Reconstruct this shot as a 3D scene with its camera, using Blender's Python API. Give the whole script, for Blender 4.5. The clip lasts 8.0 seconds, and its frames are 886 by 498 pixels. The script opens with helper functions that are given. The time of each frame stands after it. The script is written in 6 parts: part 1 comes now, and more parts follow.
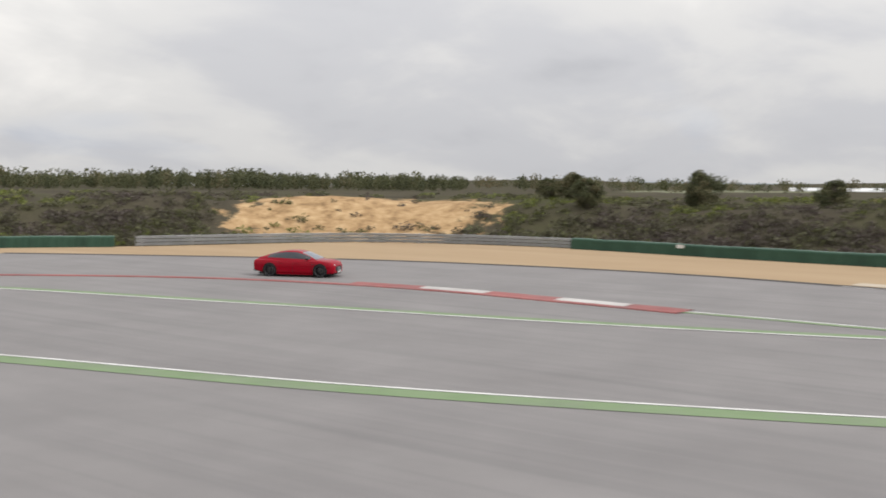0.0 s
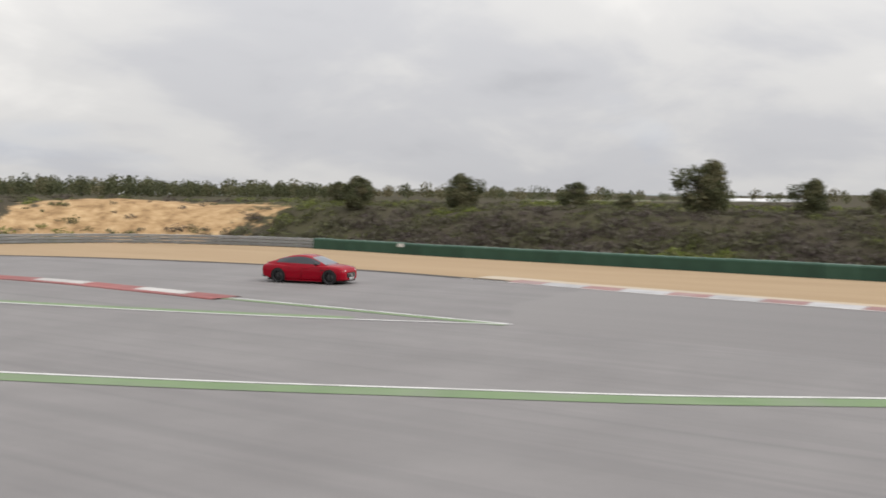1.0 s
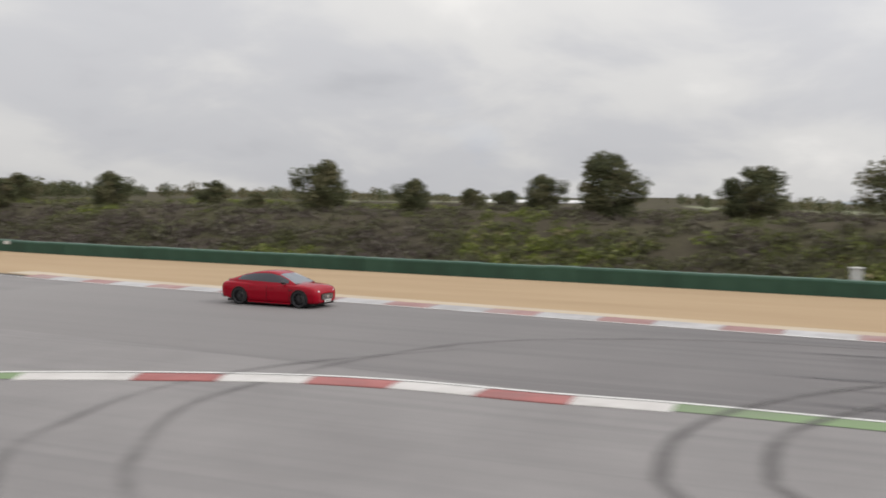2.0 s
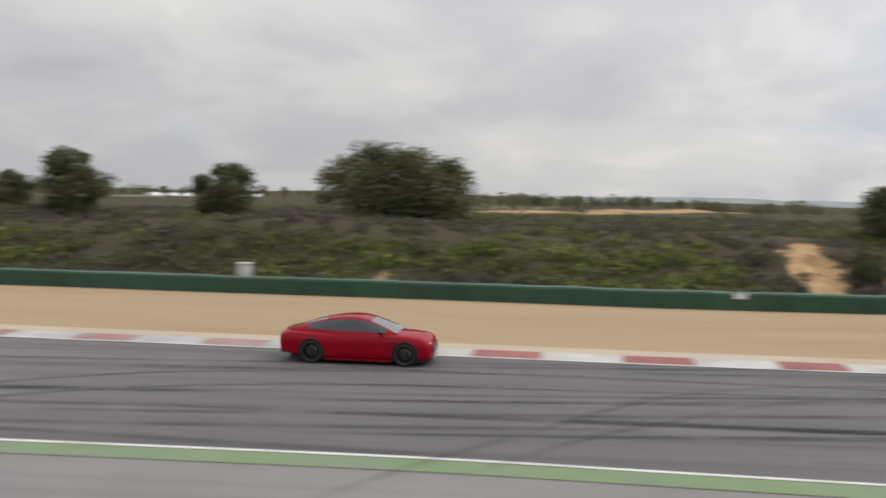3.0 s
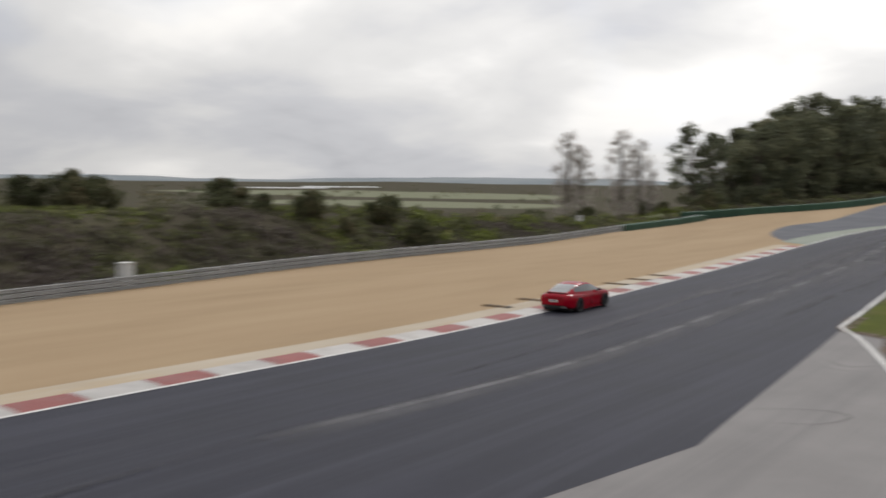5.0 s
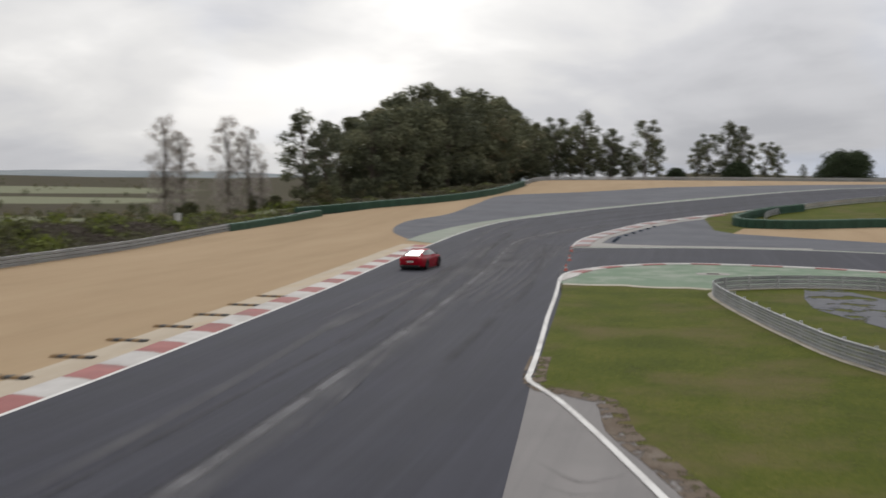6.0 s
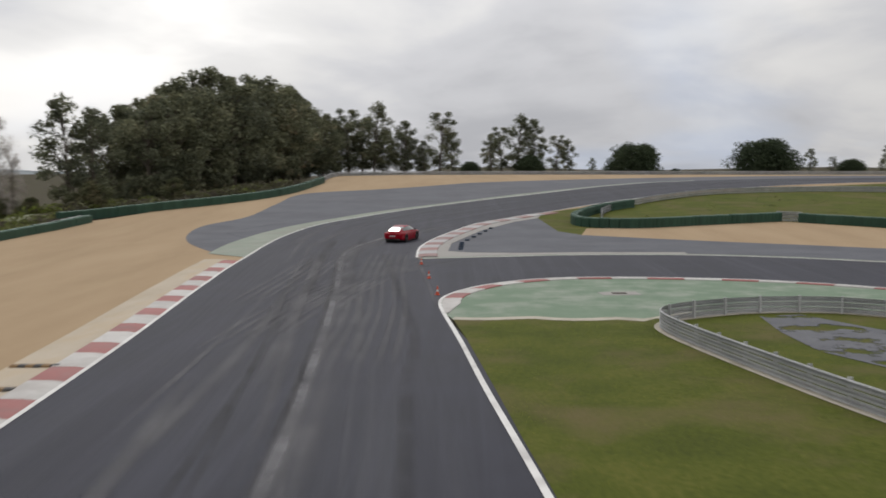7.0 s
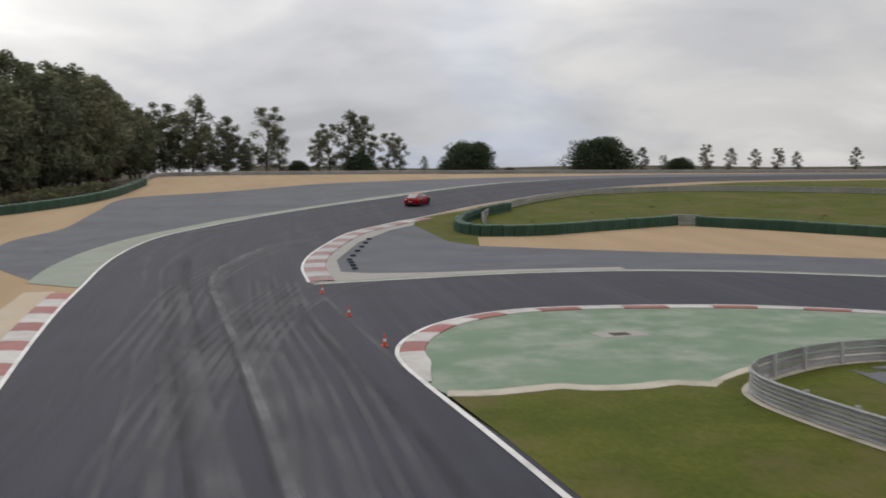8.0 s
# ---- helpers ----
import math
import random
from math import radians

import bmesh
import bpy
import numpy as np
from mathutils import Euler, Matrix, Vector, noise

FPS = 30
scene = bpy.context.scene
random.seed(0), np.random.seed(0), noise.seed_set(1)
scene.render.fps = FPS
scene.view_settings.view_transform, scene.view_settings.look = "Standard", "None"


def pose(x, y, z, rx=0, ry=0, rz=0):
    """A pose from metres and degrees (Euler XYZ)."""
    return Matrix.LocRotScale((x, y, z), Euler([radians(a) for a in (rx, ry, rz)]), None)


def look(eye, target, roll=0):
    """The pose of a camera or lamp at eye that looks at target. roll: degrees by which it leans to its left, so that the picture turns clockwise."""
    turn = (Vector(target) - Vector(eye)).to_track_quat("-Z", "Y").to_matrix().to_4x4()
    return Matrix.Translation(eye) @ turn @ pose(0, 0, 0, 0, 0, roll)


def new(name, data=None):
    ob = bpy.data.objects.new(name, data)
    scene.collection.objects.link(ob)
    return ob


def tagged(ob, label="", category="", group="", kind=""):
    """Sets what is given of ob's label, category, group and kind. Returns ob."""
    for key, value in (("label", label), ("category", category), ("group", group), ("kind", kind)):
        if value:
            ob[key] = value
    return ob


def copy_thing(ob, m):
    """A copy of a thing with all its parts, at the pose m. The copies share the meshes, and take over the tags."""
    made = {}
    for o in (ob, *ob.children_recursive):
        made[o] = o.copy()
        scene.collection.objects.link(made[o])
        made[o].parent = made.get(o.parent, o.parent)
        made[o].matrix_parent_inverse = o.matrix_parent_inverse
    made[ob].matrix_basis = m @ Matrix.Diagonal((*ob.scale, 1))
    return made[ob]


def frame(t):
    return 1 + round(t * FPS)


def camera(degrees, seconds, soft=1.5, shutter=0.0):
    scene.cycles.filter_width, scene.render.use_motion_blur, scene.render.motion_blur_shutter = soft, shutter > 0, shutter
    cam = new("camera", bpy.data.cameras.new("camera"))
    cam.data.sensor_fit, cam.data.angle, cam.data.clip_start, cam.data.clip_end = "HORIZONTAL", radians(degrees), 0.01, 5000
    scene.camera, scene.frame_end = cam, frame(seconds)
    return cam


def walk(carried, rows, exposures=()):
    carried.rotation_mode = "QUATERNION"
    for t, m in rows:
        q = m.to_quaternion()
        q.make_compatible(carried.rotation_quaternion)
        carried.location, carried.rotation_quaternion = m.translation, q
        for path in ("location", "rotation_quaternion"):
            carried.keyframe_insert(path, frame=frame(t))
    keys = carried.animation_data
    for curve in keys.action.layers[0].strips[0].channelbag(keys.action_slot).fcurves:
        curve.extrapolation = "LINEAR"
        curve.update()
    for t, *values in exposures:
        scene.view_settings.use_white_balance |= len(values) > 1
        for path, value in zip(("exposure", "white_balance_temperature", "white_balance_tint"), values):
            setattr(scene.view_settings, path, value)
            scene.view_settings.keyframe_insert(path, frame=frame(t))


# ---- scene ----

# ---- camera ----
# seconds, eye, yaw, pitch, roll
PATH = [
    (0, 29.106, -82.259, 5.331, 124.28, -3.89, 0.56),
    (0.5, 25.208, -74.109, 5.048, 123.39, -3.34, 0.72),
    (1, 21.068, -66.289, 4.675, 121.66, -3.19, 0.70),
    (1.2, 19.621, -62.898, 4.645, 120.48, -3.16, 0.59),
    (1.5, 17.722, -57.809, 4.582, 117.08, -3.08, 0.83),
    (2, 15.321, -49.871, 4.678, 111.82, -2.98, 1.00),
    (2.2, 14.571, -46.544, 4.803, 109.33, -2.95, 1.08),
    (3.3, 10.268, -27.996, 5.294, 88.07, -3.02, 1.09),
    (3.5, 9.432, -24.528, 5.280, 83.50, -2.95, 1.07),
    (3.8, 8.772, -19.484, 5.470, 76.08, -3.22, 1.10),
    (4.2, 7.814, -12.223, 5.749, 63.20, -3.56, 0.99),
    (5.3, 5.475, 3.651, 6.927, 28.38, -4.13, 0.52),
    (5.5, 3.819, 7.048, 6.828, 23.70, -4.17, 0.54),
    (6, -0.302, 15.641, 6.724, 14.21, -4.27, 0.42),
    (6.5, -4.175, 23.852, 6.767, 6.77, -4.41, 0.27),
    (7, -7.632, 31.526, 6.861, 0.94, -4.54, -0.01),
    (7.5, -10.924, 39.282, 6.940, -4.97, -4.53, -0.03),
    (8, -13.503, 46.782, 7.080, -10.42, -4.64, -0.19),
]
cam = camera(49.0, 8.0, soft=1.7, shutter=0.4)
walk(cam, [(t, Matrix.Translation((x, y, z)) @ pose(0, 0, 0, 0, 0, yaw) @ pose(0, 0, 0, 90 + pitch) @ pose(0, 0, 0, 0, 0, roll))
           for t, x, y, z, yaw, pitch, roll in PATH],
     exposures=[(0.0, 0.0), (1.5, -0.05), (3.5, -0.3), (5.5, -0.6), (8.0, -0.62)])

# ---- world and sun: a bright overcast sky with broken cloud ----
SUN_YAW, SUN_ELEV = 15.0, 38.0


def nodes_of(tree):
    tree.nodes.clear()

    def add(kind, **values):
        n = tree.nodes.new(kind)
        for key, value in values.items():
            n.inputs[key].default_value = value
        return n
    return add


def math_node(add, links, op, a, b=None, clamp=False):
    n = add("ShaderNodeMath")
    n.operation, n.use_clamp = op, clamp
    for k, v in enumerate((a, b)):
        if v is None:
            continue
        if isinstance(v, (int, float)):
            n.inputs[k].default_value = v
        else:
            links.new(v, n.inputs[k])
    return n.outputs[0]


def ramp(add, links, fac, stops, smooth=False):
    n = add("ShaderNodeValToRGB")
    if smooth:
        n.color_ramp.interpolation = "EASE"
    el = n.color_ramp.elements
    while len(el) < len(stops):
        el.new(0.5)
    for e, (p, c) in zip(el, stops):
        e.position, e.color = p, (*c, 1) if len(c) == 3 else c
    links.new(fac, n.inputs[0])
    return n.outputs[0]


def mix_rgb(add, links, fac, a, b, mode="MIX"):
    n = add("ShaderNodeMix")
    n.data_type, n.blend_type = "RGBA", mode
    for sock, v in ((n.inputs[0], fac), (n.inputs[6], a), (n.inputs[7], b)):
        if isinstance(v, (int, float)):
            sock.default_value = v
        elif isinstance(v, tuple):
            sock.default_value = (*v, 1)
        else:
            links.new(v, sock)
    return n.outputs[2]


def build_world():
    world = bpy.data.worlds.new("overcast_sky")
    scene.world = world
    world.use_nodes = True
    tree = world.node_tree
    add, links = nodes_of(tree), tree.links
    sky = add("ShaderNodeTexSky")
    sky.sky_type, sky.sun_disc = "NISHITA", False
    sky.sun_elevation, sky.sun_rotation = radians(SUN_ELEV), radians(-SUN_YAW)
    sky.air_density, sky.dust_density = 1.0, 0.2
    tc = add("ShaderNodeTexCoord")
    higher = add("ShaderNodeVectorMath")
    higher.operation = "ADD"
    links.new(tc.outputs["Generated"], higher.inputs[0])
    higher.inputs[1].default_value = (0, 0, 0.45)
    even = add("ShaderNodeVectorMath")
    even.operation = "NORMALIZE"
    links.new(higher.outputs[0], even.inputs[0])
    links.new(even.outputs[0], sky.inputs["Vector"])
    sep = add("ShaderNodeSeparateXYZ")
    links.new(tc.outputs["Generated"], sep.inputs[0])
    up = math_node(add, links, "MAXIMUM", sep.outputs[2], 0.0)
    low = math_node(add, links, "ADD", up, 0.30)
    flat = add("ShaderNodeCombineXYZ")
    links.new(math_node(add, links, "DIVIDE", sep.outputs[0], low), flat.inputs[0])
    links.new(math_node(add, links, "DIVIDE", sep.outputs[1], low), flat.inputs[1])

    def cloud(scale, detail, shift, distortion=0.25):
        m = add("ShaderNodeMapping")
        m.inputs["Location"].default_value = shift
        links.new(flat.outputs[0], m.inputs[0])
        n = add("ShaderNodeTexNoise", Scale=scale, Detail=detail, Roughness=0.52, Distortion=distortion)
        links.new(m.outputs[0], n.inputs["Vector"])
        return n.outputs["Fac"]
    big = cloud(0.75, 3.0, (3.1, 1.7, 0))
    mid = cloud(1.9, 5.0, (0.4, 7.3, 2.0))
    body = math_node(add, links, "ADD", math_node(add, links, "MULTIPLY", big, 0.55), math_node(add, links, "MULTIPLY", mid, 0.45))
    grey = ramp(add, links, body, [(0.33, (0.46, 0.465, 0.49)), (0.44, (0.55, 0.552, 0.572)), (0.54, (0.655, 0.648, 0.642)), (0.66, (0.805, 0.787, 0.762))], True)
    # the veiled sun brightens the cloud round it
    toward = Vector((-math.sin(radians(SUN_YAW)) * math.cos(radians(SUN_ELEV)), math.cos(radians(SUN_YAW)) * math.cos(radians(SUN_ELEV)), math.sin(radians(SUN_ELEV))))
    dot = add("ShaderNodeVectorMath")
    dot.operation = "DOT_PRODUCT"
    links.new(tc.outputs["Generated"], dot.inputs[0])
    dot.inputs[1].default_value = toward
    glow = math_node(add, links, "POWER", math_node(add, links, "MAXIMUM", dot.outputs["Value"], 0.0), 2.2)
    gain = math_node(add, links, "ADD", math_node(add, links, "MULTIPLY", glow, ramp(add, links, body, [(0.36, (0.82, 0.82, 0.82)), (0.5, (1.05, 1.05, 1.04)), (0.62, (1.36, 1.35, 1.32))], True)), math_node(add, links, "ADD", 1.0, math_node(add, links, "MULTIPLY", up, 1.3)))
    scaled = add("ShaderNodeVectorMath")
    scaled.operation = "SCALE"
    links.new(grey, scaled.inputs[0])
    links.new(gain, scaled.inputs["Scale"])
    # thin places near the horizon let some blue through
    gap = cloud(0.9, 4.0, (9.2, 4.4, 5.0))
    thin = ramp(add, links, gap, [(0.58, (0, 0, 0)), (0.72, (0.22, 0.22, 0.22))])
    blue = add("ShaderNodeVectorMath")
    blue.operation = "SCALE"
    links.new(sky.outputs[0], blue.inputs[0])
    blue.inputs["Scale"].default_value = 0.21
    both = mix_rgb(add, links, thin, scaled.outputs[0], blue.outputs[0])
    bg = add("ShaderNodeBackground", Strength=1.0)
    links.new(both, bg.inputs[0])
    out = add("ShaderNodeOutputWorld")
    links.new(bg.outputs[0], out.inputs[0])
    lamp = bpy.data.lights.new("sun", "SUN")
    lamp.energy, lamp.angle, lamp.color = 0.9, radians(14), (1.0, 0.965, 0.92)
    tagged(new("sun", lamp)).matrix_world = look((0, 0, 60), Vector((0, 0, 60)) - toward)


build_world()

# ---- materials ----


def surface(name, stops, scale=1.0, stretch=(1, 1, 1), rough=0.85, spread=0.06, fine=18.0, fine_amount=0.35, bump=0.15, metal=0.0,
            per_piece=0.0, stains=None, stain_scale=0.08, turn=0.0, specular=0.35):
    """A procedural surface in metres: colour stops over a broad noise, fine grain on top, stains of their own colour, relief by bump."""
    m = bpy.data.materials.new(name)
    m.use_nodes = True
    tree = m.node_tree
    add, links = nodes_of(tree), tree.links
    tc = add("ShaderNodeTexCoord")
    mp = add("ShaderNodeMapping")
    mp.inputs["Rotation"].default_value = (0, 0, radians(turn))
    mp.inputs["Scale"].default_value = stretch
    links.new(tc.outputs["Object"], mp.inputs[0])
    broad = add("ShaderNodeTexNoise", Scale=scale, Detail=5.0, Roughness=0.6)
    grain = add("ShaderNodeTexNoise", Scale=fine, Detail=3.0, Roughness=0.65)
    links.new(mp.outputs[0], broad.inputs["Vector"])
    links.new(tc.outputs["Object"], grain.inputs["Vector"])
    fac = math_node(add, links, "ADD", math_node(add, links, "MULTIPLY", broad.outputs["Fac"], 1 - fine_amount), math_node(add, links, "MULTIPLY", grain.outputs["Fac"], fine_amount))
    if per_piece:
        info = add("ShaderNodeObjectInfo")
        fac = math_node(add, links, "ADD", fac, math_node(add, links, "MULTIPLY", math_node(add, links, "SUBTRACT", info.outputs["Random"], 0.5), per_piece))
    n = len(stops)
    colour = ramp(add, links, fac, [(0.5 + (k / max(n - 1, 1) - 0.5) * 0.42, c) for k, c in enumerate(stops)])
    if stains:
        spot = add("ShaderNodeTexNoise", Scale=stain_scale, Detail=6.0, Roughness=0.65)
        links.new(mp.outputs[0], spot.inputs["Vector"])
        mask = ramp(add, links, spot.outputs["Fac"], [(0.48, (0, 0, 0)), (0.66, (1, 1, 1))])
        colour = mix_rgb(add, links, math_node(add, links, "MULTIPLY", mask, stains[1]), colour, stains[0])
    bsdf = add("ShaderNodeBsdfPrincipled", Metallic=metal)
    bsdf.inputs["Specular IOR Level"].default_value = specular
    links.new(colour, bsdf.inputs["Base Color"])
    links.new(math_node(add, links, "ADD", rough - spread / 2, math_node(add, links, "MULTIPLY", broad.outputs["Fac"], spread)), bsdf.inputs["Roughness"])
    if bump:
        b = add("ShaderNodeBump", Strength=bump, Distance=0.02)
        links.new(grain.outputs["Fac"], b.inputs["Height"])
        links.new(b.outputs[0], bsdf.inputs["Normal"])
    out = add("ShaderNodeOutputMaterial")
    links.new(bsdf.outputs[0], out.inputs[0])
    return m


def streaked(name, stops, streak_colour, streak_amount, fade=None):
    """Asphalt with long tyre streaks along the track."""
    m = surface(name, stops, scale=0.25, fine=60.0, fine_amount=0.3, bump=0.25, rough=0.8)
    tree = m.node_tree
    links = tree.links
    bsdf = next(n for n in tree.nodes if n.type == "BSDF_PRINCIPLED")
    base = bsdf.inputs["Base Color"].links[0].from_socket

    def add(kind, **values):
        n = tree.nodes.new(kind)
        for key, value in values.items():
            n.inputs[key].default_value = value
        return n
    tc = add("ShaderNodeTexCoord")
    colour = base
    for turn, sc, amount, lo, hi in ((2.0, (1.1, 0.022, 1), streak_amount, 0.50, 0.70), (-5.0, (2.6, 0.05, 1), streak_amount * 0.7, 0.54, 0.72), (7.0, (0.5, 0.018, 1), streak_amount * 0.7, 0.5, 0.7)):
        mp = add("ShaderNodeMapping")
        mp.inputs["Rotation"].default_value = (0, 0, radians(turn))
        mp.inputs["Scale"].default_value = sc
        links.new(tc.outputs["Object"], mp.inputs[0])
        n = add("ShaderNodeTexNoise", Scale=1.0, Detail=3.0, Roughness=0.6, Distortion=0.15)
        links.new(mp.outputs[0], n.inputs["Vector"])
        mask = ramp(add, links, n.outputs["Fac"], [(lo, (0, 0, 0)), (hi, (1, 1, 1))])
        colour = mix_rgb(add, links, math_node(add, links, "MULTIPLY", mask, amount), colour, streak_colour)
    if fade:
        # the rubber builds up along the lap
        sep = add("ShaderNodeSeparateXYZ")
        links.new(tc.outputs["Object"], sep.inputs[0])
        mr = add("ShaderNodeMapRange")
        mr.inputs["From Min"].default_value, mr.inputs["From Max"].default_value = fade[0], fade[1]
        links.new(sep.outputs[1], mr.inputs["Value"])
        colour = mix_rgb(add, links, mr.outputs[0], fade[2], colour)
    links.new(colour, bsdf.inputs["Base Color"])
    return m


def plain(name, colour, rough=0.5, metal=0.0, coat=0.0, specular=0.5):
    m = bpy.data.materials.new(name)
    m.use_nodes = True
    b = m.node_tree.nodes["Principled BSDF"]
    b.inputs["Base Color"].default_value = (*colour, 1)
    b.inputs["Roughness"].default_value, b.inputs["Metallic"].default_value = rough, metal
    b.inputs["Coat Weight"].default_value, b.inputs["Coat Roughness"].default_value = coat, 0.05
    b.inputs["Specular IOR Level"].default_value = specular
    return m


M_GRAVEL = surface("gravel", [(0.295, 0.212, 0.130), (0.368, 0.268, 0.168), (0.42, 0.314, 0.205)], scale=0.12, stretch=(2.05, 0.332, 1.02), fine=45, fine_amount=0.42, bump=0.5, rough=0.95,
                   stains=((0.40, 0.30, 0.19), 0.5), stain_scale=0.22, specular=0.1)
M_OLD = streaked("old_asphalt", [(0.18, 0.169, 0.166), (0.214, 0.202, 0.198), (0.25, 0.235, 0.23)], (0.122, 0.117, 0.119), 0.28)
M_DARK = streaked("dark_asphalt", [(0.0150, 0.0160, 0.0255), (0.0212, 0.0223, 0.035), (0.030, 0.0313, 0.0468)], (0.0635, 0.0649, 0.088), 0.30)
M_WORN = streaked("worn_asphalt", [(0.108, 0.101, 0.102), (0.131, 0.122, 0.122), (0.157, 0.147, 0.146)], (0.07, 0.067, 0.070), 0.6, fade=(-92, -40, (0.235, 0.222, 0.216)))
M_RUNOFF = surface("runoff_asphalt", [(0.0727, 0.0764, 0.0915), (0.097, 0.101, 0.118), (0.126, 0.129, 0.148)], scale=0.2, fine=50, bump=0.3, rough=0.85, stains=((0.0582, 0.0588, 0.0686), 0.5), stain_scale=0.15)
M_CONCRETE = surface("concrete_apron", [(0.27, 0.255, 0.24), (0.32, 0.305, 0.285), (0.37, 0.35, 0.33)], scale=0.3, fine=30, bump=0.25, stains=((0.2, 0.19, 0.18), 0.5), stain_scale=0.3)
M_GREENPAINT = surface("faded_green_paint", [(0.115, 0.18, 0.118), (0.155, 0.22, 0.15), (0.21, 0.265, 0.198)], scale=0.5, fine=25, bump=0.2, stains=((0.33, 0.34, 0.30), 0.55), stain_scale=0.25)
M_GREENLINE = surface("green_line_paint", [(0.136, 0.205, 0.1), (0.176, 0.246, 0.128), (0.208, 0.271, 0.16)], scale=0.6, fine=30, bump=0.1, stains=((0.2, 0.205, 0.176), 0.5), stain_scale=0.4)
M_GREENSTRIP = surface("pale_green_strip", [(0.20, 0.235, 0.19), (0.245, 0.275, 0.225), (0.30, 0.32, 0.275)], scale=0.4, fine=25, bump=0.2, stains=((0.24, 0.22, 0.20), 0.5), stain_scale=0.3)
M_WHITE = surface("white_line_paint", [(0.56, 0.55, 0.53), (0.68, 0.67, 0.65), (0.76, 0.75, 0.73)], scale=0.8, fine=20, bump=0.1, rough=0.7, stains=((0.36, 0.34, 0.33), 0.6), stain_scale=0.5)
M_RED = surface("red_kerb_paint", [(0.22, 0.07, 0.065), (0.29, 0.095, 0.088), (0.36, 0.135, 0.125)], scale=0.8, fine=15, per_piece=0.2, bump=0.15, rough=0.7, stains=((0.20, 0.12, 0.115), 0.55), stain_scale=0.5)
M_WHITEKERB = surface("white_kerb_paint", [(0.38, 0.365, 0.35), (0.48, 0.46, 0.44), (0.56, 0.54, 0.52)], scale=0.8, fine=15, per_piece=0.2, bump=0.15, rough=0.7, stains=((0.34, 0.31, 0.29), 0.6), stain_scale=0.5)
M_RED_OLD = surface("worn_red_paint", [(0.24, 0.14, 0.135), (0.30, 0.175, 0.165), (0.38, 0.24, 0.23)], scale=0.8, fine=15, per_piece=0.2, bump=0.15, rough=0.8, stains=((0.30, 0.27, 0.26), 0.6), stain_scale=0.5)
M_WHITE_OLD = surface("worn_white_paint", [(0.33, 0.325, 0.33), (0.42, 0.41, 0.415), (0.50, 0.485, 0.48)], scale=0.8, fine=15, per_piece=0.2, bump=0.15, rough=0.8, stains=((0.27, 0.255, 0.25), 0.6), stain_scale=0.5)
M_GRASS = surface("mown_grass", [(0.045, 0.056, 0.010), (0.077, 0.092, 0.014), (0.130, 0.126, 0.030)], scale=0.35, fine=5, fine_amount=0.5, bump=0.8, rough=0.95, stains=((0.127, 0.104, 0.0466), 0.85), stain_scale=0.16, specular=0.1)
M_ROUGH = surface("scrubland", [(0.0483, 0.0425, 0.0310), (0.0725, 0.0633, 0.0448), (0.1104, 0.0931, 0.0644)], scale=0.12, fine=3, fine_amount=0.45, bump=0.8, rough=1.0, stains=((0.061, 0.0648, 0.0287), 0.7), stain_scale=0.06, specular=0.05)
M_SANDBANK = surface("orange_sand", [(0.36, 0.21, 0.09), (0.50, 0.32, 0.15), (0.58, 0.40, 0.21)], scale=0.3, stretch=(1, 1, 2.5), fine=4, fine_amount=0.4, bump=0.8, rough=1.0, stains=((0.22, 0.15, 0.07), 0.6), stain_scale=0.25, specular=0.05)
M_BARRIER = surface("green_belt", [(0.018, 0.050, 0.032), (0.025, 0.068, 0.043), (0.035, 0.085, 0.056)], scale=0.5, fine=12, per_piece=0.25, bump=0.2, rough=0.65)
# paler green for the top faces of the tyre bays
M_BARRIERTOP = surface("pale_green_top", [(0.05, 0.10, 0.072), (0.075, 0.13, 0.098), (0.11, 0.16, 0.13)], scale=0.6, fine=10, per_piece=0.3, bump=0.2, rough=0.7)
M_STEEL = surface("galvanised_steel", [(0.40, 0.41, 0.42), (0.52, 0.525, 0.53), (0.64, 0.64, 0.645)], scale=0.7, fine=9, bump=0.05, rough=0.55, metal=0.2, per_piece=0.2)
M_RUBBER = plain("black_rubber", (0.012, 0.012, 0.013), 0.75)
M_MARK = surface("tyre_rubber_mark", [(0.095, 0.09, 0.09), (0.125, 0.118, 0.116), (0.17, 0.16, 0.158)], scale=0.5, fine=20, bump=0.1, rough=0.8)
M_MARK_DARK = surface("tyre_rubber_dark", [(0.0213, 0.0216, 0.0264), (0.031, 0.0314, 0.0374), (0.0446, 0.0441, 0.0517)], scale=0.5, fine=20, bump=0.1, rough=0.75)
M_DUST = surface("dusty_seam", [(0.126, 0.124, 0.132), (0.16, 0.158, 0.167), (0.194, 0.19, 0.204)], scale=0.6, fine=20, bump=0.1, rough=0.9)



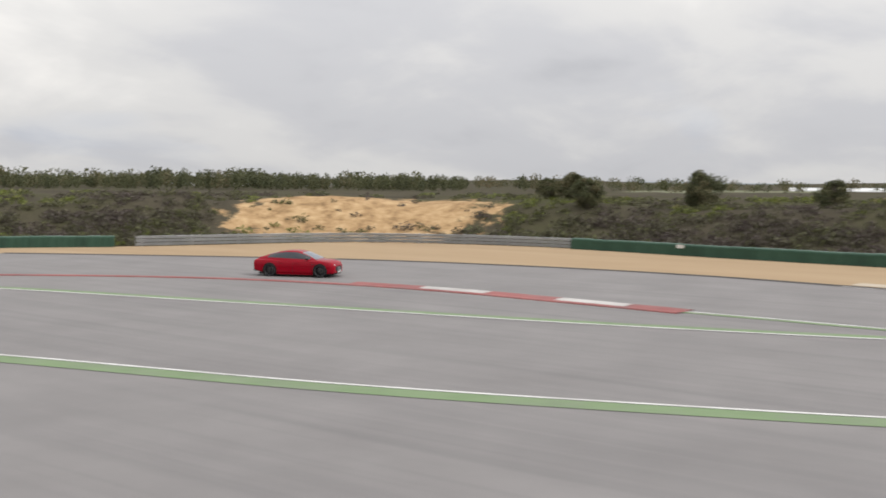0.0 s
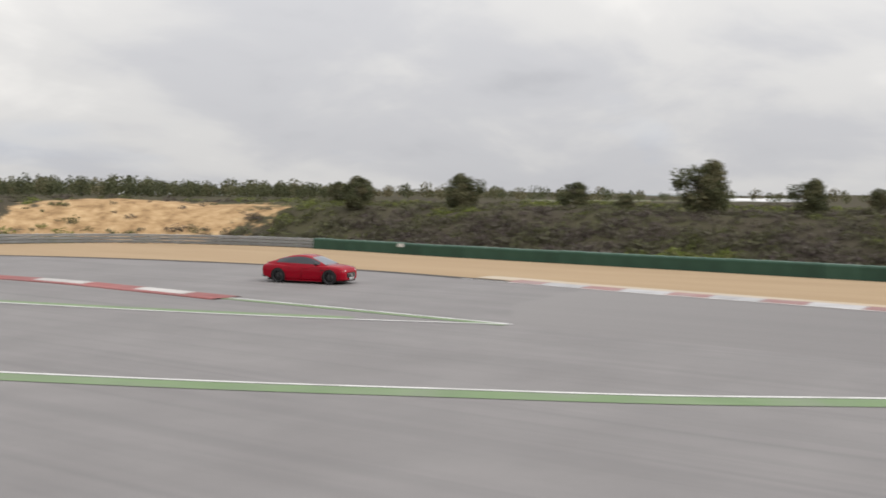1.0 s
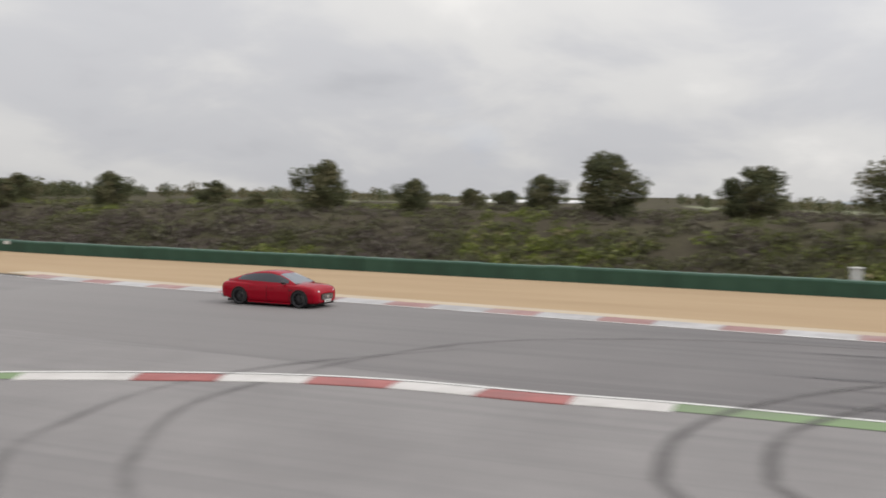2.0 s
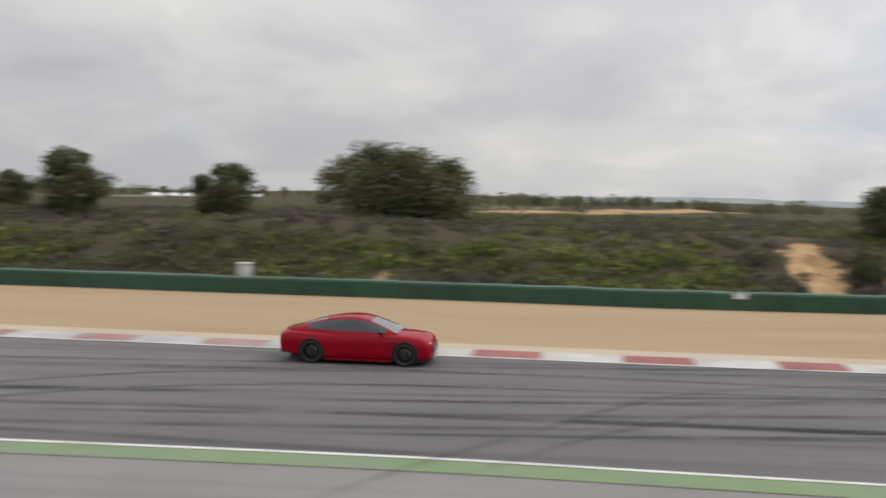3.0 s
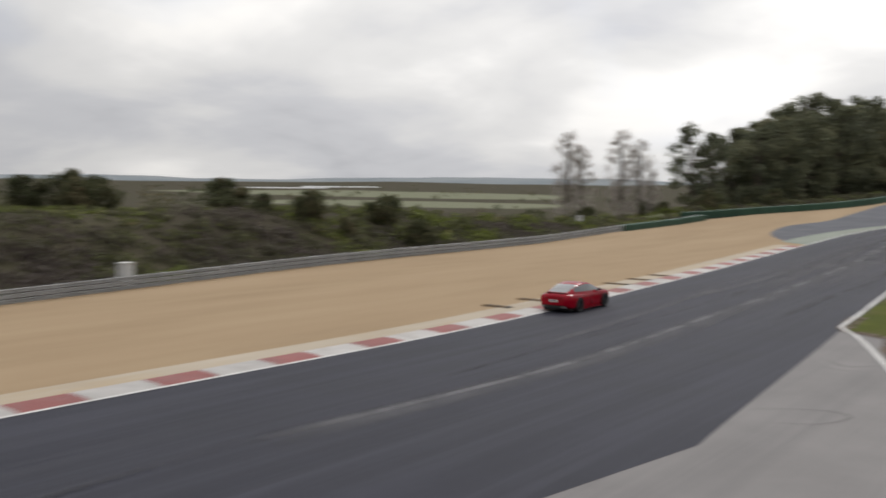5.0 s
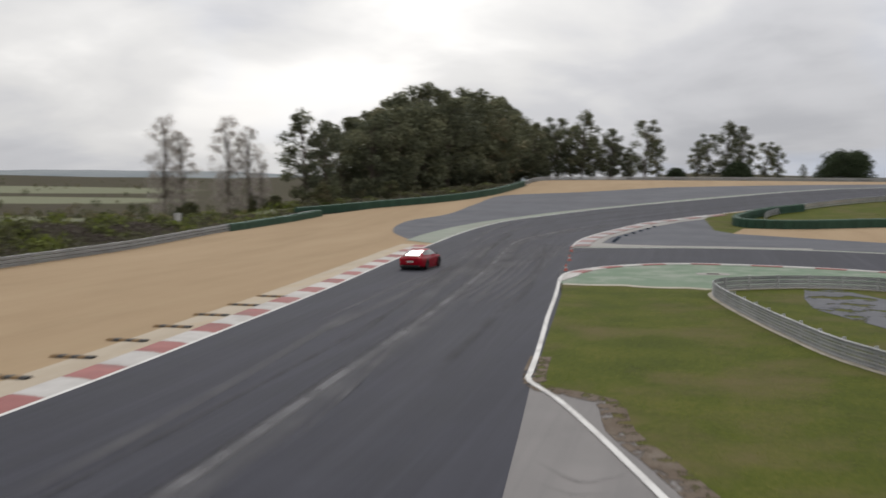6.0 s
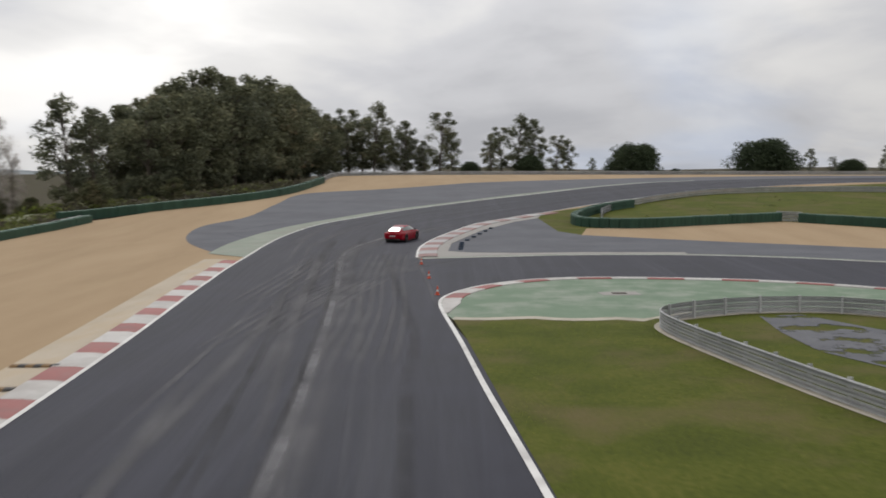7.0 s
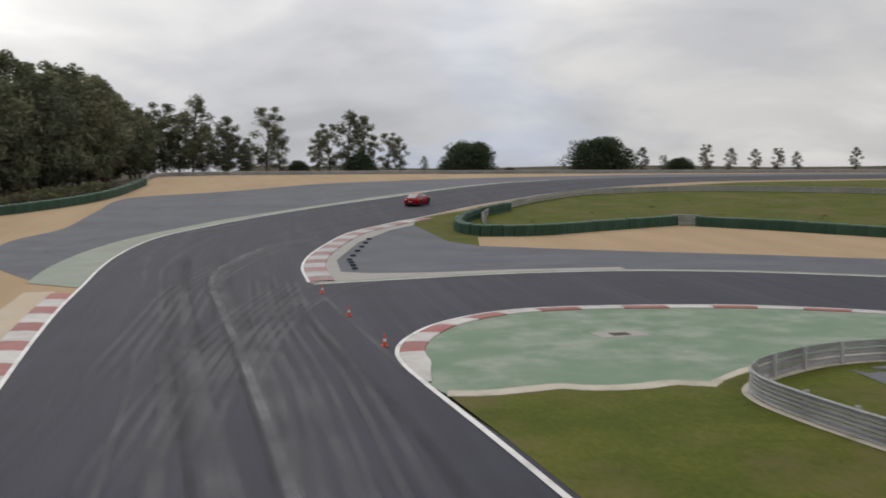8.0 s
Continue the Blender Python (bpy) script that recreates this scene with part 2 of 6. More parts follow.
def worn_film(m, scale, lo, hi, edge=True, cut=(0.35, 0.65)):
    """Lets a thin film of rubber or dust wear away in patches, and thin out to its edges."""
    tree = m.node_tree
    links = tree.links
    bsdf = next(n for n in tree.nodes if n.type == "BSDF_PRINCIPLED")

    def add(kind, **values):
        n = tree.nodes.new(kind)
        for key, value in values.items():
            n.inputs[key].default_value = value
        return n
    tc = add("ShaderNodeTexCoord")
    n = add("ShaderNodeTexNoise", Scale=scale, Detail=4.0, Roughness=0.6)
    links.new(tc.outputs["Object"], n.inputs["Vector"])
    alpha = ramp(add, links, n.outputs["Fac"], [(cut[0], (lo, lo, lo)), (cut[1], (hi, hi, hi))])
    if edge:
        at = add("ShaderNodeAttribute")
        at.attribute_name = "edge"
        alpha = math_node(add, links, "MULTIPLY", alpha, at.outputs["Fac"])
    links.new(alpha, bsdf.inputs["Alpha"])


def streak_film(name, colour, most):
    """A film of dust drawn out in long streaks along the way of driving: u runs along the track and v across it, in metres."""
    m = bpy.data.materials.new(name)
    m.use_nodes = True
    tree = m.node_tree
    add, links = nodes_of(tree), tree.links
    uv = add("ShaderNodeUVMap")

    def drawn(along, across, lo, hi, turn=0.0):
        mp = add("ShaderNodeMapping")
        mp.inputs["Rotation"].default_value = (0, 0, radians(turn))
        mp.inputs["Scale"].default_value = (along, across, 1)
        links.new(uv.outputs[0], mp.inputs[0])
        n = add("ShaderNodeTexNoise", Scale=1.0, Detail=4.0, Roughness=0.6, Distortion=0.2)
        links.new(mp.outputs[0], n.inputs["Vector"])
        return ramp(add, links, n.outputs["Fac"], [(lo, (0, 0, 0)), (hi, (1, 1, 1))])
    broad, thin, slant, patch = drawn(0.022, 0.55, 0.45, 0.72), drawn(0.035, 3.4, 0.46, 0.70), drawn(0.04, 1.3, 0.5, 0.72, 6.0), drawn(0.035, 0.16, 0.34, 0.70)
    lines = math_node(add, links, "ADD", math_node(add, links, "MULTIPLY", broad, 0.55), math_node(add, links, "ADD", math_node(add, links, "MULTIPLY", thin, 0.55), math_node(add, links, "MULTIPLY", slant, 0.4)))
    alpha = math_node(add, links, "MULTIPLY", math_node(add, links, "MULTIPLY", lines, math_node(add, links, "ADD", math_node(add, links, "MULTIPLY", patch, 0.75), 0.25)), most, True)
    at = add("ShaderNodeAttribute")
    at.attribute_name = "edge"
    b = add("ShaderNodeBsdfPrincipled", Roughness=0.9)
    b.inputs["Base Color"].default_value = (*colour, 1)
    b.inputs["Specular IOR Level"].default_value = 0.2
    links.new(math_node(add, links, "MULTIPLY", alpha, at.outputs["Fac"]), b.inputs["Alpha"])
    out = add("ShaderNodeOutputMaterial")
    links.new(b.outputs[0], out.inputs[0])
    return m


M_MARK_FAINT = surface("faint_rubber_mark", [(0.095, 0.09, 0.09), (0.125, 0.118, 0.116), (0.17, 0.16, 0.158)], scale=0.5, fine=20, bump=0.1, rough=0.8)
worn_film(M_MARK_FAINT, 0.4, 0.06, 0.38)
worn_film(M_MARK, 0.5, 0.15, 0.62)
worn_film(M_MARK_DARK, 0.3, 0.08, 0.42)
worn_film(M_DUST, 0.2, 0.15, 0.55)
M_SEAM = surface("pale_seam", [(0.135, 0.133, 0.142), (0.17, 0.168, 0.177), (0.205, 0.20, 0.214)], scale=0.6, fine=20, bump=0.1, rough=0.9)
worn_film(M_SEAM, 0.25, 0.3, 0.95)
M_STREAK = streak_film("dust_streaks", (0.165, 0.168, 0.184), 0.55)
M_SOIL = surface("bare_soil", [(0.10, 0.078, 0.06), (0.15, 0.12, 0.095), (0.21, 0.18, 0.15)], scale=0.8, fine=9, bump=0.8, rough=1.0, specular=0.05)
worn_film(M_SOIL, 1.6, 0.0, 1.0, False, (0.40, 0.52))
M_SMEAR = surface("smeared_asphalt", [(0.020, 0.021, 0.031), (0.03, 0.031, 0.042), (0.046, 0.046, 0.058)], scale=0.4, fine=30, bump=0.2, rough=0.8)
worn_film(M_SMEAR, 0.45, 0.0, 0.85, True, (0.42, 0.6))
M_EDGE_STRIP = surface("dark_edge_strip", [(0.055, 0.052, 0.05), (0.085, 0.08, 0.076), (0.13, 0.118, 0.105)], scale=0.7, fine=14, bump=0.5, rough=0.95, specular=0.1)
M_PATCH = surface("cracked_asphalt", [(0.085, 0.088, 0.10), (0.12, 0.123, 0.137), (0.16, 0.162, 0.175)], scale=0.5, fine=20, bump=0.4, rough=0.9)
worn_film(M_PATCH, 0.55, 0.0, 1.0, False, (0.42, 0.5))
M_FOOTING = surface("sandy_footing", [(0.36, 0.32, 0.26), (0.46, 0.42, 0.35), (0.55, 0.50, 0.43)], scale=0.9, fine=12, bump=0.5, rough=0.95, stains=((0.22, 0.20, 0.15), 0.6), stain_scale=0.5)

# ---- the lie of the land ----
RISE_Y = [92, 108, 120, 132, 145, 160, 177, 201, 224, 240, 265]
RISE_Z = [0, 0.25, 0.45, 0.8, 1.4, 2.4, 3.55, 4.95, 5.6, 6.0, 6.2]


def rise(y):
    return float(np.interp(y, RISE_Y, RISE_Z))


def smooth(points, step=1.0):
    """A smooth line through the points, about one point a step."""
    p = [Vector((a[0], a[1])) for a in points]
    out = []
    for k in range(len(p) - 1):
        p0, p1, p2, p3 = p[max(k - 1, 0)], p[k], p[k + 1], p[min(k + 2, len(p) - 1)]
        n = max(2, int((p2 - p1).length / step))
        for j in range(n):
            s = j / n
            out.append(0.5 * ((2 * p1) + (p2 - p0) * s + (2 * p0 - 5 * p1 + 4 * p2 - p3) * s * s + (3 * p1 - p0 - 3 * p2 + p3) * s ** 3))
    return out + [p[-1]]


def offset(line, d):
    """The line moved d metres to its left."""
    out = []
    for k, p in enumerate(line):
        t = (line[min(k + 1, len(line) - 1)] - line[max(k - 1, 0)]).normalized()
        out.append(p + d * Vector((-t.y, t.x)))
    return out


def mesh_object(name, bm, material, parent=None):
    me = bpy.data.meshes.new(name)
    bm.normal_update()
    bm.to_mesh(me)
    bm.free()
    for m in (material if isinstance(material, (list, tuple)) else [material]):
        me.materials.append(m)
    ob = new(name, me)
    ob.parent = parent
    return ob


def part(name, bm, material, parent, label="", soft=False):
    ob = mesh_object(name, bm, material, parent)
    if label:
        tagged(ob, label)
    if soft:
        ob.data.polygons.foreach_set("use_smooth", [True] * len(ob.data.polygons))
    return ob


def zone(name, outline, lift, material, label, category):
    """A sheet of ground within an outline, laid on the rise."""
    bm = bmesh.new()
    face = bm.faces.new([bm.verts.new((p[0], p[1], 0)) for p in outline])
    bmesh.ops.triangulate(bm, faces=[face])
    for y in RISE_Y:
        bmesh.ops.bisect_plane(bm, geom=bm.verts[:] + bm.edges[:] + bm.faces[:], plane_co=(0, y, 0), plane_no=(0, 1, 0))
    for v in bm.verts:
        v.co.z = rise(v.co.y) + lift
    for f in bm.faces:
        f.normal_update()
        if f.normal.z < 0:
            f.normal_flip()
    return tagged(mesh_object(name, bm, material), label, category, kind="structure")


def band(bm, left, right, lift, thick=0.0):
    """A ribbon between two lines; with thick, its edges go down."""
    rows = []
    for a, b in zip(left, right):
        rows.append((bm.verts.new((a.x, a.y, rise(a.y) + lift)), bm.verts.new((b.x, b.y, rise(b.y) + lift))))
    for (a, b), (c, d) in zip(rows, rows[1:]):
        bm.faces.new((a, b, d, c))
    if thick:
        for side in (0, 1):
            low = [bm.verts.new(r[side].co - Vector((0, 0, thick))) for r in rows]
            for k in range(len(rows) - 1):
                q = (rows[k][side], rows[k + 1][side], low[k + 1], low[k])
                bm.faces.new(q if side == 0 else q[::-1])
    for f in bm.faces:
        f.normal_update()


def stripe(name, points, width, lift, material, label, category="line marking", step=1.0):
    line = smooth(points, step)
    bm = bmesh.new()
    band(bm, offset(line, width / 2), offset(line, -width / 2), lift)
    for f in bm.faces:
        if f.normal.z < 0:
            f.normal_flip()
    return tagged(mesh_object(name, bm, material), label, category, kind="structure")

# ---- ground ----
BARRIER = [(6.42, -162.64), (-13.05, -153.01), (-21.4, -146.59), (-35.31, -139.1), (-41.52, -129.47), (-43.34, -118.77), (-41.73, -104.33), (-40.87, -89.88), (-39.8, -72.76), (-39.38, -62.06), (-38.52, -49.22),
           (-37.88, -36.91), (-36.91, -25.68), (-37.06, -14.95), (-38.03, -4.58), (-39.3, 6.5), (-41.3, 22), (-44.0, 40), (-45.7, 51), (-46.8, 63), (-47.2, 75), (-47.8, 85), (-48.8, 97), (-50.0, 109), (-50.6, 119), (-50.10, 139.93)]
BARRIER_LINE = smooth(BARRIER, 2.0)


def build_ground():
    """One sheet to the horizon: the track's plain, the bank behind the barrier, the valley beyond."""
    def axis(lo, hi, step, reach):
        inner = np.arange(lo, hi + step, step)
        grow = np.cumsum(step * 1.22 ** np.arange(1, 40))
        return np.concatenate([(lo - grow)[::-1][-len(grow):], inner, hi + grow]) if reach else inner
    xs, ys = axis(-130, 60, 2.0, True), axis(-215, 170, 2.0, True)
    xs, ys = xs[np.abs(xs) < 4200], ys[np.abs(ys) < 4200]
    X, Y = np.meshgrid(xs, ys)
    line = np.array([(p.x, p.y) for p in BARRIER_LINE])
    line = np.concatenate([[(160, -246)], line, [(-45.01, 152.81), (-37.16, 166.71), (-31.02, 200.55), (-34.70, 289.84), (-40, 1060)]])
    best = np.full(X.shape, 1e9)
    sign = np.zeros(X.shape)
    for (ax, ay), (bx, by) in zip(line[:-1], line[1:]):
        dx, dy = bx - ax, by - ay
        s = np.clip(((X - ax) * dx + (Y - ay) * dy) / (dx * dx + dy * dy), 0, 1)
        d = np.hypot(X - ax - s * dx, Y - ay - s * dy)
        left = dx * (Y - ay) - dy * (X - ax) > 0
        near = d < best
        best = np.where(near, d, best)
        sign = np.where(near, np.where(left, 1.0, -1.0), sign)
    D = best * sign
    base = np.interp(Y, RISE_Y, RISE_Z)
    out = np.clip((D - 2.0) / 11.0, 0, 1)
    bank = (out * out * (3 - 2 * out)) * np.interp(Y, [-215, -150, -107, -64, -21, 13.7, 50, 65, 80, 102, 124], [3.4, 3.6, 3.6, 3.4, 3.2, 3.4, 4.3, 4.1, 3.0, 1.2, 0.1])
    brow = np.clip((D - 11.0) / 22.0, 0, 1)
    bank = bank + brow * brow * (3 - 2 * brow) * np.interp(Y, [-110, -55, -20, 20, 47, 76], [0, 0.2, 0.2, 0.5, 0.4, 0]) - 1.3 * np.clip((D - 45) / 160.0, 0, 1) * np.interp(Y, [-110, -60], [0, 1])
    flat = [noise.fractal(Vector((x * 0.09, y * 0.09, 0.3)), 0.9, 2.1, 4) for x, y in zip(X.ravel(), Y.ravel())]
    lump = np.array(flat).reshape(X.shape) * np.clip(D / 10.0, 0, 1) * np.interp(D, [0, 12, 60, 400], [0, 0.8, 0.4, 0.5])
    valley = -8.0 * np.clip((D - 12) / 70.0, 0, 1) * np.interp(Y, [19, 90], [0, 1])
    base = np.where(D > 0, base * np.clip(1 - D / 60.0, 0, 1) * np.interp(Y, [60, 140], [1.0, 1.0]), base)
    far = np.hypot(X, Y)
    hills = 15.0 * np.clip((far - 900) / 1600.0, 0, 1) * (0.35 + 0.5 * np.sin(np.arctan2(Y, X) * 9.0) ** 2)
    Z = base - 0.12 + bank + lump + valley + hills
    verts = np.stack([X, Y, Z], -1).reshape(-1, 3)
    n, m = len(xs), len(ys)
    idx = np.arange(n * m).reshape(m, n)
    quads = np.stack([idx[:-1, :-1], idx[:-1, 1:], idx[1:, 1:], idx[1:, :-1]], -1).reshape(-1, 4)
    me = bpy.data.meshes.new("ground")
    me.from_pydata(verts.tolist(), [], quads.tolist())
    # bare sand shows on the steep cut of the bank and in a few hollows
    bare = np.zeros(X.shape)
    for cx, cy, rx, ry in ((-48, -141.7, 15, 13.5), (-41, -147, 10.5, 6.4), (-34, -162, 4.5, 4.5), (-43.6, -16.6, 7.0, 1.9), (-42.8, -11.9, 5.6, 1.6), (-190, -38, 55, 40), (-260, 10, 60, 34), (-42.8, -41.7, 1.9, 1.3)):
        bare = np.maximum(bare, 1.25 - np.hypot((X - cx) / rx, (Y - cy) / ry))
    at = me.attributes.new("bare", "FLOAT", "POINT")
    at.data.foreach_set("value", np.clip(bare, 0, 1).ravel().astype(np.float32))
    crop = np.zeros(X.shape)
    for cx, cy, rx, ry in ((-68.5, 146.4, 10, 11), (-150, 160, 36, 20), (-190, 250, 60, 26), (-300, 300, 120, 34), (-420, 520, 160, 60), (-700, 800, 300, 130), (-330, 130, 80, 30), (-230, 60, 50, 14), (-900, 300, 300, 80), (-350, -60, 90, 40), (-280, -180, 70, 30)):
        crop = np.maximum(crop, 1.25 - np.hypot((X - cx) / rx, (Y - cy) / ry))
    me.attributes.new("crop", "FLOAT", "POINT").data.foreach_set("value", np.clip(crop, 0, 1).ravel().astype(np.float32))
    me.materials.append(ground_material())
    me.polygons.foreach_set("use_smooth", [True] * len(me.polygons))
    tagged(new("ground", me), "dry green-brown scrubland with bare sandy banks", "ground", kind="structure")
    return xs, ys, Z


def ground_material():
    m = M_ROUGH
    tree = m.node_tree
    links = tree.links
    bsdf = next(n for n in tree.nodes if n.type == "BSDF_PRINCIPLED")
    base = bsdf.inputs["Base Color"].links[0].from_socket

    def add(kind, **values):
        n = tree.nodes.new(kind)
        for key, value in values.items():
            n.inputs[key].default_value = value
        return n
    at = add("ShaderNodeAttribute")
    at.attribute_name = "bare"
    tc = add("ShaderNodeTexCoord")
    edge = add("ShaderNodeTexNoise", Scale=0.55, Detail=6.0, Roughness=0.7)
    links.new(tc.outputs["Object"], edge.inputs["Vector"])
    fac = math_node(add, links, "ADD", at.outputs["Fac"], math_node(add, links, "MULTIPLY", math_node(add, links, "SUBTRACT", edge.outputs["Fac"], 0.5), 1.5))
    mask = ramp(add, links, fac, [(0.42, (0, 0, 0)), (0.55, (1, 1, 1))])
    tone = add("ShaderNodeTexNoise", Scale=0.7, Detail=7.0, Roughness=0.7)
    links.new(tc.outputs["Object"], tone.inputs["Vector"])
    sand = ramp(add, links, tone.outputs["Fac"], [(0.32, (0.20, 0.125, 0.065)), (0.5, (0.40, 0.265, 0.14)), (0.66, (0.52, 0.37, 0.21))])
    grown = add("ShaderNodeAttribute")
    grown.attribute_name = "crop"
    hay = ramp(add, links, tone.outputs["Fac"], [(0.3, (0.14, 0.15, 0.09)), (0.7, (0.25, 0.255, 0.18))])
    field = ramp(add, links, grown.outputs["Fac"], [(0.22, (0, 0, 0)), (0.34, (1, 1, 1))])
    links.new(mix_rgb(add, links, mask, mix_rgb(add, links, field, base, hay), sand), bsdf.inputs["Base Color"])
    return m


GX, GY, GZ = build_ground()


def land(x, y):
    """The ground sheet's height."""
    i = min(max(int(np.searchsorted(GX, x)) - 1, 0), len(GX) - 2)
    j = min(max(int(np.searchsorted(GY, y)) - 1, 0), len(GY) - 2)
    u, v = (x - GX[i]) / (GX[i + 1] - GX[i]), (y - GY[j]) / (GY[j + 1] - GY[j])
    return float((1 - v) * ((1 - u) * GZ[j, i] + u * GZ[j, i + 1]) + v * ((1 - u) * GZ[j + 1, i] + u * GZ[j + 1, i + 1]))


# left edge of the track, from the far bend to the crest
OLD_EDGE = [(21.4, -160.5), (2.14, -156.22), (-10.17, -147.23), (-14.34, -140.06), (-21.83, -125.62), (-25.25, -113.42), (-26.32, -102.72), (-25.57, -93.73), (-24.18, -85.6), (-23.22, -74.9), (-22.04, -62.06), (-21.08, -51.36),
            (-20.65, -43.87), (-19.9, -33.17), (-19.47, -23.55), (-19.3, -10.45), (-19.22, 2.7)]
NEW_EDGE = [(-19.22, 2.7), (-18.99, 15.72), (-18.54, 31.28), (-18.86, 42.67), (-19.81, 55.29), (-21.14, 70.66), (-23.34, 92.00), (-24.20, 106.49), (-24.71, 123.56), (-22.82, 138.23), (-16.20, 151.51), (-6.38, 164.98), (4.21, 177.29), (16.86, 193.11), (35.39, 210.00),
            (64.29, 224.31), (115.54, 232.10), (189.32, 227.46)]
RIGHT_FAR = [(-10.90, 106.36), (-10.92, 115.42), (-9.55, 125.09), (-5.83, 138.59), (-0.22, 147.84), (2.88, 151.44), (9.63, 160.57), (17.70, 170.16), (36.21, 187.79), (65.11, 202.27), (116.36, 210.04), (190.14, 205.42)]
SIDE_FAR = [(-10.62, 105.38), (-8.39, 105.99), (-3.64, 107.16), (2.19, 108.38), (10.02, 108.47), (17.24, 106.63), (23.46, 103.44), (27.00, 101.00), (40.00, 90.50), (60.00, 71.00)]
SIDE_NEAR = [(-8.36, 78.17), (-8.60, 81.20), (-8.52, 83.81), (-7.84, 86.49), (-6.24, 89.76), (-4.12, 92.20), (-1.54, 93.75), (1.56, 94.30), (5.44, 94.10), (10.45, 93.20), (14.20, 91.50), (17.50, 89.00), (26.00, 81.50), (43.00, 66.00)]
LOOP = [(24.00, 30.00), (15.50, 38.50), (9.60, 46.00), (5.70, 52.80), (3.95, 58.50), (2.55, 64.50), (1.55, 69.50), (1.18, 72.20), (1.20, 73.70), (1.55, 74.80), (2.40, 75.90), (3.80, 76.90), (5.70, 77.90), (7.80, 78.40), (10.30, 78.30), (12.40, 77.00), (17.00, 73.30), (31.00, 63.00)]
RIGHT_NEAR = [(21.40, -36.38), (12.50, -4.58), (7.20, 13.40), (0.79, 32.00), (-1.71, 38.85), (-3.85, 44.20), (-5.25, 46.93), (-5.44, 48.20), (-5.72, 51.40), (-6.20, 56.20), (-6.80, 62.10), (-7.60, 70.90), (-8.36, 78.17)]
GRASS_EDGE = [(22.30, -35.31), (13.90, -4.58), (9.00, 13.40), (0.08, 36.43), (-0.94, 39.01), (-1.92, 41.35), (-2.63, 44.79), (-4.60, 45.90), (-5.20, 47.60), (-5.55, 51.40), (-6.00, 56.20), (-6.50, 62.10), (-7.30, 70.90), (-7.90, 76.30)]
APRON_LOW = [(-7.90, 76.30), (-6.93, 76.12), (-6.00, 76.21), (-4.80, 76.49), (-4.01, 76.60), (-3.38, 76.23), (-2.30, 76.03), (-1.31, 76.11), (-0.20, 76.40), (0.90, 75.90), (1.70, 76.40), (3.20, 77.70), (5.40, 78.80), (7.80, 79.30), (10.60, 79.20), (13.00, 77.80), (18.00, 73.60), (32.60, 63.00)]
STRIP_OUT = [(-27.86, 109.25), (-28.21, 121.10), (-26.01, 135.44), (-19.25, 150.14), (-8.00, 165.08), (4.10, 180.02), (18.23, 196.12), (35.34, 211.47)]
RUNOFF_OUT = [(-27.98, 110.76), (-32.06, 118.84), (-34.58, 127.56), (-35.33, 136.66), (-32.74, 147.18), (-32.14, 162.14), (-30.46, 177.92), (-17.84, 188.15), (1.33, 207.26), (27.49, 224.42), (63.75, 239.01), (115.00, 246.80), (188.78, 242.17)]
FAR_RAIL = [(-31.09, 200.17), (-32.41, 211.90), (-32.66, 238.40), (-20.75, 255.02), (11.32, 263.58), (42.25, 263.25), (80.69, 258.78), (129.43, 254.69), (203.32, 247.13)]


